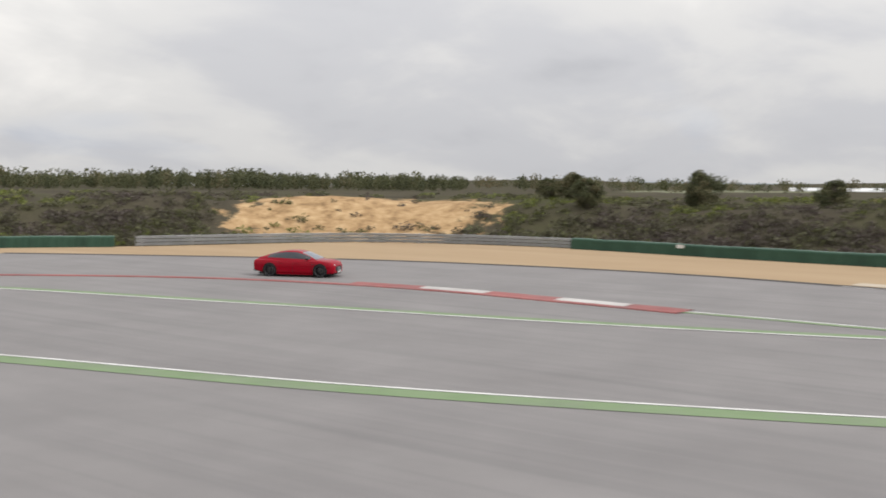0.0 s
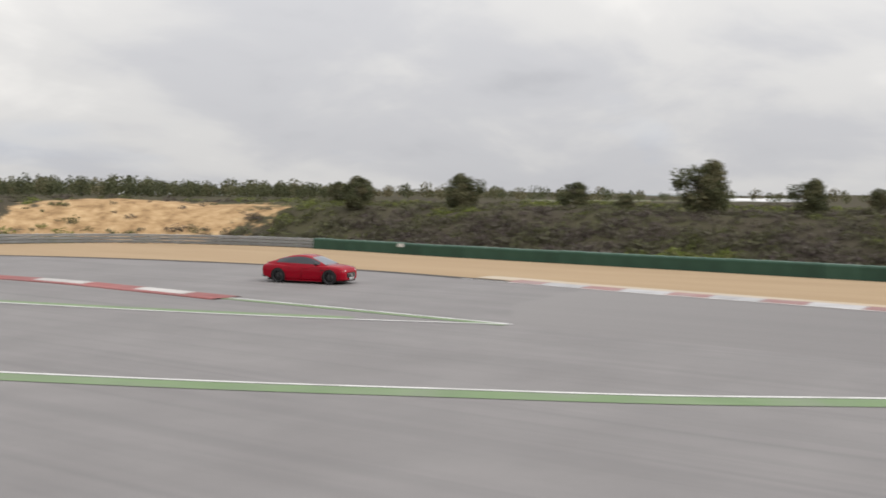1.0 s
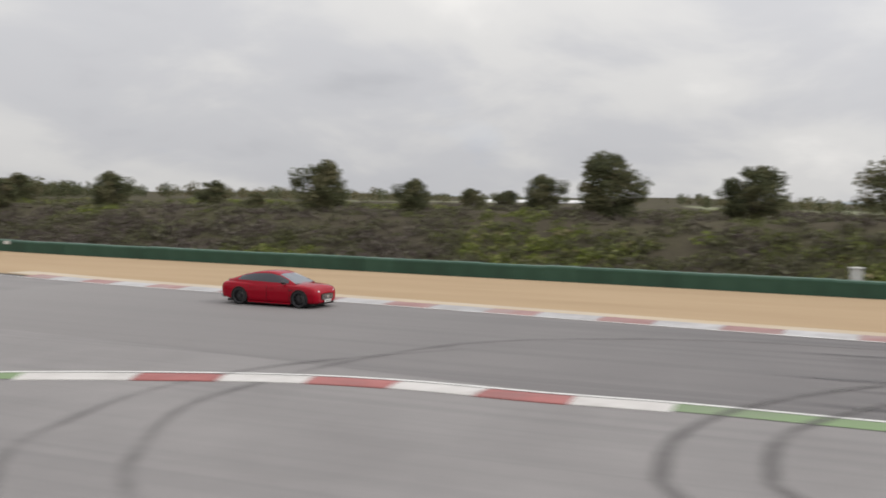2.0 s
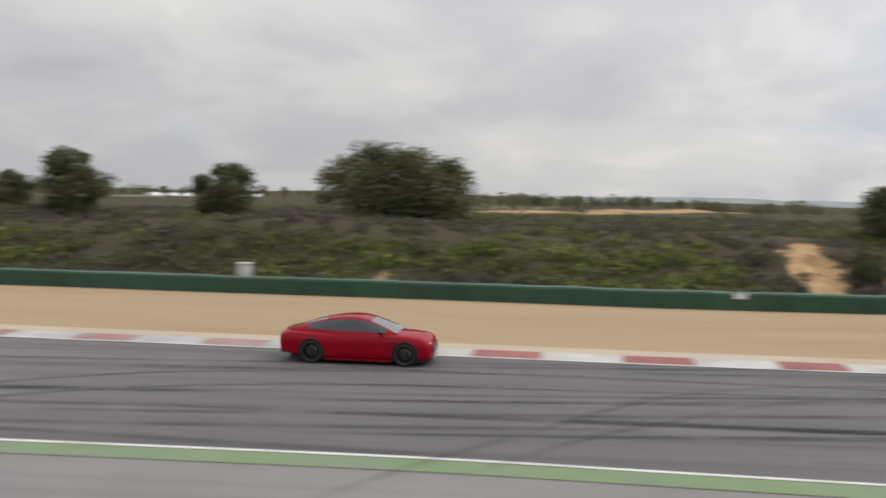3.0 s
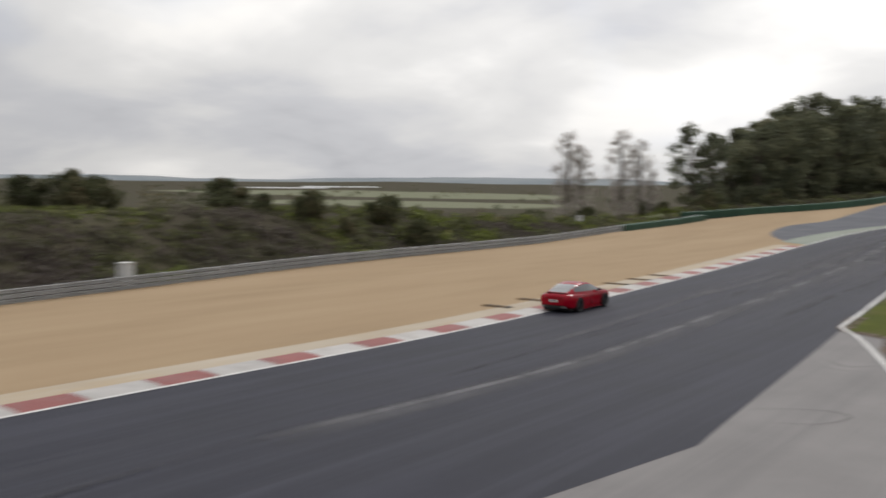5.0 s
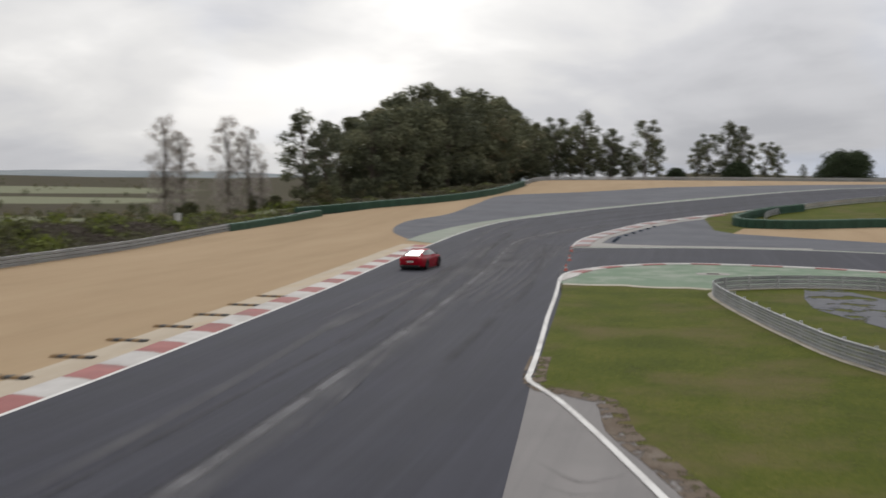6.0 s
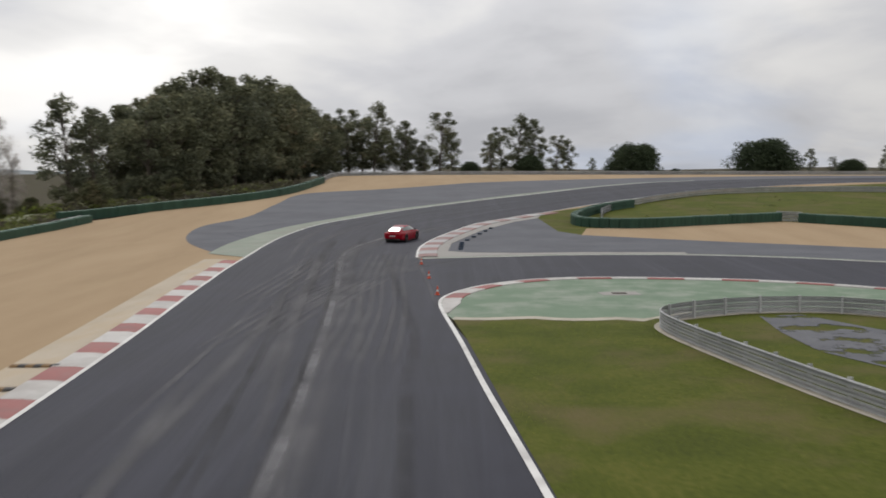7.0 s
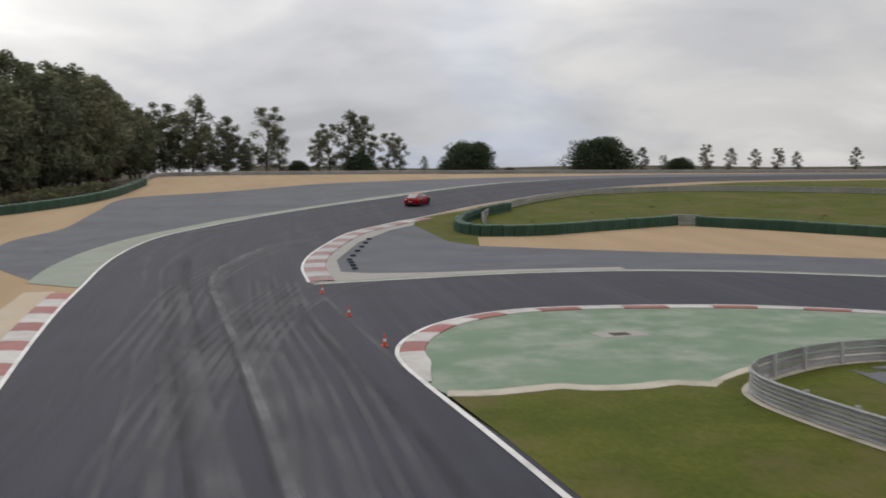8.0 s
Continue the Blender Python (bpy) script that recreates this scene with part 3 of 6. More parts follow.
def build_surfaces():
    gravel = [(p.x - 0.3, p.y) for p in BARRIER_LINE] + [(-45.53, 153.53), (-36.78, 166.89), (-31.38, 200.16), (-33.00, 211.88), (-33.39, 238.37), (-20.80, 256.50), (11.26, 265.04), (80.64, 260.25), (203.27, 248.59), (166.62, 142.84), (15.36, 143.03), (-11.78, 92.17), (-10.7, -64.2), (0, -128.4), (10.7, -156.22)]
    zone("gravel_trap", gravel, 0.0, M_GRAVEL, "ochre gravel run-off raked smooth", "gravel trap")
    border = [(-5.6, 4.39), (-2.62, 22.93), (-2.94, 25.60), (-3.62, 32.07), (-4.46, 40.17), (-5.2, 46.95)]
    old = smooth(OLD_EDGE, 2) + [(-15.35, 3.42), (-9.95, 4.27)] + border + [(x + 0.7, y) for x, y in GRASS_EDGE[7::-1]] + [(74.9, -64.2), (128.4, -256.8), (64.2, -256.8)]
    zone("old_asphalt", [tuple(p)[:2] for p in old], 0.02, M_OLD, "pale worn grey asphalt with faint tyre marks", "asphalt")
    lane = [p for p in smooth(OLD_EDGE, 2) if p.y > -86] + [Vector(p) for p in ((-15.33, 3.41), (-9.95, 4.2), (-5.61, 4.37), (-6.71, -20.03), (-7.4, -40), (-7.3, -55), (-9.2, -72), (-10, -82.6), (-16, -85.5))]
    zone("worn_track", [tuple(p) for p in lane], 0.023, M_WORN, "darker worn track asphalt streaked with rubber", "race track")
    dark = smooth(NEW_EDGE, 2) + smooth(RIGHT_FAR, 2)[::-1] + smooth(SIDE_FAR, 2) + smooth(SIDE_NEAR, 2)[::-1] + [Vector((x + 0.3, y)) for x, y in RIGHT_NEAR[7:-1]][::-1] + [Vector(p) for p in border[::-1]] + [Vector(p) for p in ((-9.95, 4.27), (-15.35, 3.42))]
    clean = []
    for p in dark:
        if not clean or (Vector(p) - clean[-1]).length > 0.05:
            clean.append(Vector(p))
    zone("track", [tuple(p) for p in clean], 0.024, M_DARK, "dark new racing asphalt with rubbered lines", "race track")
    left = smooth(NEW_EDGE[7:], 2)
    zone("left_runoff", [tuple(p) for p in smooth(RUNOFF_OUT, 2) + left[::-1]], 0.012, M_RUNOFF, "blue-grey asphalt run-off beside the gravel", "run-off area")
    strip = smooth(STRIP_OUT, 2) + smooth(NEW_EDGE[7:15], 2)[::-1]
    zone("kerb_apron", [tuple(p) for p in strip], 0.030, M_GREENSTRIP, "pale green painted concrete strip along the bend", "painted strip")
    zone("grass_field", GRASS_EDGE + APRON_LOW[1:] + [(72.46, 25.14), (64.2, -64.2)], 0.03, M_GRASS, "short olive-green grass in the infield", "grass")
    apron = smooth(APRON_LOW, 1.5) + smooth(SIDE_NEAR, 1.5)[::-1]
    zone("green_apron", [tuple(p) for p in apron], 0.036, M_GREENPAINT, "faded green painted asphalt inside the bend", "painted run-off")
    stripe("apron_border", [(x, y + 0.25) for x, y in APRON_LOW[:-1]], 0.8, 0.042, M_FOOTING, "broken sandy border of the green apron", "border")
    inner = [(-6.61, 110.36), (-8.53, 111.49), (-8.29, 118.77), (-5.43, 131.56), (-1.26, 141.36), (1.59, 145.51)]
    outer = [(2.52, 130.89), (4.39, 126.96), (10.90, 123.40), (23.06, 117.44), (32.72, 111.78), (48.92, 85.17), (63.04, 71.04)]
    run2 = inner + outer + [tuple(p) for p in smooth(SIDE_FAR, 2)[::-1] if p.x > -4.0]
    zone("right_runoff", run2, 0.026, M_RUNOFF, "blue-grey asphalt run-off behind the inner kerb", "run-off area")
    zone("sand_trap", outer[1:] + [(67.75, 79.28), (53.52, 114.04), (43.55, 127.91), (37.10, 134.56), (28.72, 141.93), (11.37, 134.49), (5.81, 134.02)], 0.02, M_GRAVEL, "ochre sand trap before the tyre wall", "sand trap")
    zone("infield_grass", [(2.88, 151.23), (1.59, 145.51), (2.52, 130.89), (4.39, 126.96), (5.81, 134.02), (11.40, 134.96), (28.70, 142.22), (43.66, 128.39), (53.52, 114.04), (84.23, 83.99), (166.62, 95.76), (166.62, 159.32), (116.46, 207.11), (65.22, 199.32), (36.28, 185.88), (17.76, 168.33), (9.69, 158.79)], 0.016, M_GRASS, "rough grass mound inside the track loop", "grass")
    zone("junction_concrete", [(-10.89, 106.11), (-10.92, 115.42), (-9.55, 125.09), (-5.83, 138.59), (-0.22, 147.84), (2.74, 151.24), (1.59, 145.51), (-1.26, 141.36), (-5.43, 131.56), (-8.29, 118.77), (-8.53, 111.49), (-6.61, 110.36), (-2.48, 110.08), (2.71, 110.74), (10.75, 110.72), (10.74, 109.46), (2.67, 109.24), (-5.25, 107.50)], 0.032, M_CONCRETE, "pale concrete behind the inner kerb", "concrete")
    stripe("track_border", [(x + 0.1, y + 0.55) for x, y in SIDE_FAR], 0.9, 0.034, M_GREENSTRIP, "pale concrete strip along the side track", "border")
    zone("service_patch", [(6.0, 72.6), (6.5, 77.1), (8.6, 77.6), (10.5, 73.2), (15, 66), (17, 58), (10, 58), (7.2, 65.1), (6.0, 68.1)], 0.10, M_PATCH, "cracked grey asphalt patch in the grass", "asphalt")
    # white lines
    stripe("edge_line", NEW_EDGE[:15], 0.18, 0.040, M_WHITE, "white line along the outer track edge")
    stripe("edge_line", OLD_EDGE[7:], 0.14, 0.040, M_WHITE, "worn white line along the outer track edge")
    # dark grey-brown strip where the old asphalt meets the gravel
    stripe("dirt_joint", [(x - 0.3, y) for x, y in OLD_EDGE[2:9]], 0.8, 0.034, M_EDGE_STRIP, "dark grey-brown strip between asphalt and gravel", "border")
    stripe("soil_edge", GRASS_EDGE[2:10], 0.8, 0.036, M_SOIL, "crumbled brown soil along the grass", "soil")
    stripe("rail_footing", LOOP, 0.6, 0.10, M_FOOTING, "sandy concrete footing below the looped rail", "footing", step=0.5)
    stripe("edge_line", RIGHT_NEAR, 0.2, 0.046, M_WHITE, "white line bordering the infield grass", step=0.5)
    stripe("edge_line", SIDE_NEAR, 0.18, 0.048, M_WHITE, "white line round the green apron", step=0.5)
    stripe("edge_line", SIDE_FAR, 0.16, 0.046, M_WHITE, "white line along the side track")
    stripe("edge_line", RIGHT_FAR, 0.18, 0.046, M_WHITE, "white line round the inner kerb", step=0.5)
    near = [(23.54, -149.8), (16.59, -123.05), (12.63, -109.57), (9.74, -98.76), (6.63, -90.09), (3.85, -83.46), (1.28, -78.11), (-0.96, -73.62), (-3.75, -69.02), (-5.35, -65.81), (-6.63, -62.49), (-7.17, -59.39), (-7.22, -56.28), (-7.49, -53.07),
            (-7.49, -49.22), (-7.54, -42.8), (-7.49, -35.31), (-7.17, -29.96), (-6.85, -24.61), (-6.42, -15.49), (-6.25, -8), (-6.3, -2.3), (-6.5, 1.5)]
    stripe("infield_line", near, 0.15, 0.040, M_WHITE, "white line with a green band beside it")
    green = [p for p in smooth(near, 1.0)]
    for lo, hi in ((-160.5, -68.91), (-53.07, 1)):
        some = [p for p in green if lo <= p.y <= hi]
        bm = bmesh.new()
        band(bm, offset(some, -0.1), offset(some, -0.95), 0.034)
        tagged(mesh_object("green_band", bm, M_GREENLINE), "faded green band painted beside the white line", "line marking", kind="structure")
    upper = [(-10.27, -96.73), (-10.27, -92.02), (-10.11, -86.67), (-10, -82.6)]
    mid = [(8.56, -145.52), (2.57, -126.26), (0.21, -116.84), (-1.82, -108.61), (-4.07, -99.4), (-5.89, -93.09), (-7.6, -88.06), (-9.95, -82.5)]
    stripe("island_line", mid, 0.18, 0.040, M_WHITE, "thin white line along the painted island")
    stripe("island_line", upper, 0.16, 0.040, M_WHITE, "thin white line along the painted island")
    bm = bmesh.new()
    line = smooth(mid[:-1], 1)
    band(bm, offset(line, 0.75), offset(line, 0.09), 0.034)
    tagged(mesh_object("green_band", bm, M_GREENLINE), "faded green band on the painted island", "line marking", kind="structure")
    bm = bmesh.new()
    line = smooth(upper, 1)
    band(bm, offset(line, -0.08), offset(line, -0.55), 0.034)
    tagged(mesh_object("green_band", bm, M_GREENLINE), "faded green band on the painted island", "line marking", kind="structure")
    return near


NEAR_LINE = build_surfaces()
LOOP_LINE = smooth(LOOP, 1.0)
BERM = 0.06


def berm(x, y):
    """How far the grass rises towards the looped rail; x and y are arrays."""
    poly = np.array([(p.x, p.y) for p in LOOP_LINE])
    inside, best = np.zeros(x.shape, bool), np.full(x.shape, 1e9)
    for (ax, ay), (bx, by) in zip(poly, np.roll(poly, -1, 0)):
        if ay != by:
            inside ^= ((ay > y) != (by > y)) & (x < (bx - ax) * (y - ay) / (by - ay) + ax)
        q = np.clip(((x - ax) * (bx - ax) + (y - ay) * (by - ay)) / max((bx - ax) ** 2 + (by - ay) ** 2, 1e-9), 0, 1)
        best = np.minimum(best, np.hypot(x - ax - q * (bx - ax), y - ay - q * (by - ay)))
    d = np.where(inside, 0.0, np.maximum(best - 0.5, 0.0))
    f = np.clip(1 - d / np.where(y > 75.0, 1.0, 4.4), 0, 1)
    return BERM * f * f * (3 - 2 * f)


def build_berm():
    xs, ys = np.arange(-8, 46, 0.6), np.arange(28, 84, 0.6)
    X, Y = np.meshgrid(xs, ys)
    Z = berm(X, Y)
    rough = np.array([noise.noise(Vector((a * 0.5, c * 0.5, 2.0))) for a, c in zip(X.ravel(), Y.ravel())]).reshape(X.shape)
    Z = Z + rough * 0.04 * np.clip(Z * 3, 0, 1)
    idx = np.arange(X.size).reshape(X.shape)
    quads = np.stack([idx[:-1, :-1], idx[:-1, 1:], idx[1:, 1:], idx[1:, :-1]], -1).reshape(-1, 4)
    quads = quads[Z.ravel()[quads].max(1) > 0.012]
    me = bpy.data.meshes.new("grass_berm")
    me.from_pydata(np.stack([X, Y, Z + np.interp(Y, RISE_Y, RISE_Z) + 0.02], -1).reshape(-1, 3).tolist(), [], quads.tolist())
    me.materials.append(M_GRASS)
    me.polygons.foreach_set("use_smooth", [True] * len(me.polygons))
    tagged(new("grass_berm", me), "grassy bank that carries the looped guard rail", "grass bank", kind="structure")


build_berm()


# ---- kerbs, block by block ----
def kerb(line, cuts, width, label, side=1, first_red=True, height=0.06, base=0.03, inset=0.0, taper=0.0, worn_below=-1e9):
    """A kerb along a smooth line, cut at the arc lengths given into red and white blocks; the outer edge stands proud."""
    pts = line
    arc = [0.0]
    for a, b in zip(pts, pts[1:]):
        arc.append(arc[-1] + (b - a).length)
    xs, ys = [p.x for p in pts], [p.y for p in pts]
    thing = tagged(new("kerb"), label, "kerb", kind="structure")
    red = first_red
    for s0, s1 in zip(cuts, cuts[1:]):
        n = max(2, int((s1 - s0) / 0.7) + 1)
        bm = bmesh.new()
        rows = []
        for k in range(n + 1):
            s = s0 + 0.012 + (s1 - s0 - 0.024) * k / n
            p = Vector((np.interp(s, arc, xs), np.interp(s, arc, ys)))
            q = Vector((np.interp(s + 0.2, arc, xs), np.interp(s + 0.2, arc, ys))) - Vector((np.interp(s - 0.2, arc, xs), np.interp(s - 0.2, arc, ys)))
            t = q.normalized() if q.length else Vector((0, 1))
            nrm = side * Vector((-t.y, t.x))
            row = []
            wd = width * (min(1.0, 0.15 + s / taper) if taper else 1.0)
            for w, z in ((inset, base), (inset + 0.35 * wd, base + height * 0.75), (inset + wd - 0.05, base + height), (inset + wd, base + height * 0.5), (inset + wd, -0.05)):
                a = p + nrm * w
                row.append(bm.verts.new((a.x, a.y, rise(a.y) + z)))
            rows.append(row)
        for r0, r1 in zip(rows, rows[1:]):
            for k in range(4):
                f = (r0[k], r0[k + 1], r1[k + 1], r1[k])
                bm.faces.new(f if side < 0 else f[::-1])
        worn = p.y < worn_below
        part("block", bm, (M_RED_OLD if worn else M_RED) if red else (M_WHITE_OLD if worn else M_WHITEKERB), thing)
        red = not red
    return thing


def arc_of(line, y):
    total = 0.0
    for a, b in zip(line, line[1:]):
        if a.y <= y <= b.y:
            return total + (b - a).length * (y - a.y) / max(b.y - a.y, 1e-6)
        total += (b - a).length
    return total


def build_kerbs():
    whole = smooth(OLD_EDGE[:-1] + NEW_EDGE[:8], 1.0)
    # starts of the red blocks along the long outer kerb
    anchors_n = [-2, 0, 1, 2, 5, 6, 10, 12, 13, 14, 15, 16, 17, 18, 39]
    anchors_y = [-90.74, -81.53, -77.04, -72.65, -58.32, -53.61, -34.77, -24.93, -20.36, -15.61, -10.8, -6.01, -1.02, 4.12, 106.6]
    cuts = []
    for k in range(-2, 39):
        y0, y1 = np.interp([k, k + 1], anchors_n, anchors_y)
        cuts += [arc_of(whole, y0), arc_of(whole, y0 + 0.46 * (y1 - y0))]
    kerb(whole, cuts, 1.2, "long red and white kerb between track and gravel", side=1, inset=0.1, worn_below=-38)
    # dusty concrete behind it
    some = [p for p in whole if -94 < p.y < 105.5]
    bm = bmesh.new()
    band(bm, offset(some, 2.9), offset(some, 1.2), 0.016)
    tagged(mesh_object("kerb_backing", bm, surface("sandy_concrete", [(0.38, 0.31, 0.23), (0.45, 0.385, 0.30), (0.52, 0.45, 0.36)], scale=0.5, stretch=(1, 0.3, 1), fine=20, bump=0.3, rough=0.95, stains=((0.46, 0.34, 0.2), 0.6), stain_scale=0.35)),
           "sand-dusted concrete strip behind the kerb", "concrete strip", kind="structure")
    # island kerb of the far bend
    isle = smooth([(4.28, -140.17), (-1.5, -132.89), (-5.14, -127.54), (-8.03, -121.87), (-9.84, -115.45), (-10.59, -108.71), (-10.38, -102.29), (-10.06, -96.62)], 1.0)
    total = sum((b - a).length for a, b in zip(isle, isle[1:]))
    kerb(isle, [total * k / 9 for k in range(10)], 0.75, "red kerb round the painted island", side=-1, height=0.05, first_red=False)
    for o in [o for o in bpy.data.objects if o.parent and o.parent.get("label", "") == "red kerb round the painted island"]:
        o.data.materials[0] = M_RED
    kerb(isle, [total - 18.2, total - 14.1, total - 10.3, total - 6.4, total - 2.8, total], 0.8, "white-topped kerb round the painted island", side=1, height=0.04, first_red=True)
    # flush kerb of the infield line
    near = smooth(NEAR_LINE, 0.5)
    cuts = [arc_of(near, y) for y in (-69.02, -66.39, -64.41, -62.17, -59.92, -57.57, -55.43, -53.07)]
    kerb(near, cuts, 1.05, "red and white painted kerb on the infield line", side=-1, first_red=False, height=0.03, inset=0.1)
    # bend round the green apron
    side = smooth(SIDE_NEAR, 0.5)
    kerb(side, [0] + [5.6 + 2.35 * k for k in range(19)], 1.0, "red and white kerb round the green apron", side=-1, first_red=False, height=0.05, base=0.04, inset=0.1, taper=4.0)
    corner = smooth(RIGHT_FAR[:7], 0.5)
    kerb(corner, [0.4] + [2.64 + 2.58 * k for k in range(19)], 1.5, "red and white kerb round the inner corner", side=-1, first_red=True, height=0.06, base=0.04, inset=0.12, worn_below=999)
    # low yellow and black blocks behind the long kerb
    mats = [plain("yellow_paint", (0.20, 0.12, 0.05), 0.8), plain("black_paint", (0.03, 0.028, 0.026), 0.7)]
    for k in range(7):
        y = 42.7 + 3.73 * k
        block = tagged(new("kerb_block"), "low black block with faded yellow stripes behind the kerb", "kerb block", "striped blocks behind the kerb")
        x = -22.8 - 0.1 * k
        block.matrix_world = pose(x, y, 0.015, 0, 0, 2)
        for j in range(6):
            bm = bmesh.new()
            bmesh.ops.create_cube(bm, size=1.0)
            for v in bm.verts:
                top = v.co.z > 0
                v.co = Vector(((j + 0.5 + v.co.x) * 0.28, v.co.y * (0.28 if top else 0.42), 0.08 if top else 0.0))
            part("stripe", bm, mats[j % 2], block)


build_kerbs()


# ---- barriers ----
def sample(line, start, end, step):
    """Poses every step metres of arc along the line: point, heading in degrees."""
    arc = [0.0]
    for a, b in zip(line, line[1:]):
        arc.append(arc[-1] + (b - a).length)
    end = min(end, arc[-1])
    xs, ys = [p.x for p in line], [p.y for p in line]
    out, s = [], start
    while s <= end:
        p = Vector((np.interp(s, arc, xs), np.interp(s, arc, ys)))
        q = Vector((np.interp(min(s + 0.5, arc[-1]), arc, xs), np.interp(min(s + 0.5, arc[-1]), arc, ys))) - Vector((np.interp(max(s - 0.5, 0), arc, xs), np.interp(max(s - 0.5, 0), arc, ys)))
        out.append((p, math.degrees(math.atan2(-q.x, q.y))))
        s += step
    return out


def tyre_segment(length, ribs):
    """One bay of a tyre wall wrapped in green belt: a slightly bulging front, a rounded top, stacked rows showing as grooves."""
    bm = bmesh.new()
    prof = [(-0.42, -0.1), (-0.44, 0.1), (-0.40, 0.28), (-0.44, 0.32), (-0.45, 0.46), (-0.41, 0.59), (-0.44, 0.63), (-0.43, 0.77), (-0.36, 0.86), (0.0, 0.90), (0.36, 0.86), (0.43, 0.77), (0.44, -0.1)]
    rows = []
    n = 2 * ribs
    for k in range(n + 1):
        y = -length / 2 + length * k / n
        inner = k % 2 == 0
        sc = 0.93 if inner else 1.0
        rows.append([bm.verts.new((x * sc, y, z if z < 0.75 else z - (0.015 if inner else 0))) for x, z in prof])
    for r0, r1 in zip(rows, rows[1:]):
        for k in range(len(prof) - 1):
            f = bm.faces.new((r0[k], r1[k], r1[k + 1], r0[k + 1]))
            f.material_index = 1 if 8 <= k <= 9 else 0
    for row, flip in ((rows[0], False), (rows[-1], True)):
        bm.faces.new(row if not flip else row[::-1])
    me = bpy.data.meshes.new("tyre_bay")
    bmesh.ops.recalc_face_normals(bm, faces=bm.faces)
    bm.to_mesh(me)
    bm.free()
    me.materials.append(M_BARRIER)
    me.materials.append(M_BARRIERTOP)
    return me


BELT_BAY, RIBBED_BAY = tyre_segment(2.0, 2), tyre_segment(1.0, 2)


def tyre_wall(line, start, end, label, mesh=None, lift=0.0, tall=1.0):
    thing = tagged(new("tyre_wall"), label, "tyre barrier", "tyre walls")
    bay = 1.0 if mesh else 2.0
    for p, yaw in sample(line, start + bay / 2, end - bay / 2, bay * 0.99):
        ob = new("bay", mesh or BELT_BAY)
        ob.parent = thing
        j = random.uniform(-0.03, 0.03)
        ob.matrix_world = pose(p.x + j, p.y, rise(p.y) + lift + random.uniform(-0.02, 0.02), 0, 0, yaw + random.uniform(-1, 1)) @ Matrix.Diagonal((1, 1, tall, 1))
    return thing


def beam_mesh(line, lift, zmid, side, tall=1.2):
    """A W-beam along the line."""
    prof = [(0.0, -0.095), (0.08, -0.07), (0.08, -0.04), (0.02, -0.012), (0.02, 0.012), (0.08, 0.04), (0.08, 0.07), (0.0, 0.095)]
    bm = bmesh.new()
    rows = []
    for k, p in enumerate(line):
        t = (line[min(k + 1, len(line) - 1)] - line[max(k - 1, 0)]).normalized()
        nrm = side * Vector((t.y, -t.x))
        rows.append([bm.verts.new((p.x + nrm.x * a, p.y + nrm.y * a, rise(p.y) + lift + zmid + tall * z)) for a, z in prof])
    for r0, r1 in zip(rows, rows[1:]):
        for k in range(len(prof) - 1):
            bm.faces.new((r0[k], r1[k], r1[k + 1], r0[k + 1]))
    ext = bmesh.ops.solidify(bm, geom=bm.faces[:], thickness=0.012)
    return bm


def post_mesh():
    bm = bmesh.new()
    for x0, x1, y0, y1 in ((-0.06, -0.045, -0.05, 0.05), (0.045, 0.06, -0.05, 0.05), (-0.045, 0.045, -0.008, 0.008)):
        bmesh.ops.create_cube(bm, size=1.0, matrix=Matrix.Translation(((x0 + x1) / 2, (y0 + y1) / 2, 0.4)) @ Matrix.Diagonal((x1 - x0, y1 - y0, 0.98, 1)))
    me = bpy.data.meshes.new("post")
    bm.to_mesh(me)
    bm.free()
    me.materials.append(M_STEEL)
    return me


POST = post_mesh()


def guard_rail(points, label, side=1, beams=(0.17, 0.45, 0.73), step=4.0, fine=1.0, lift=0.0, tall=1.2):
    line = smooth(points, fine)
    thing = tagged(new("guard_rail"), label, "guard rail", "guard rails")
    for z in beams:
        part("beam", beam_mesh(line, lift, z, side, tall), M_STEEL, thing)
    for p, yaw in sample(line, 0.5, 1e9, step):
        ob = new("post", POST)
        ob.parent = thing
        n = Vector((math.cos(radians(yaw)), math.sin(radians(yaw)))) * -0.08 * side
        ob.matrix_world = pose(p.x + n.x, p.y + n.y, rise(p.y) + lift, 0, 0, yaw)
    return thing


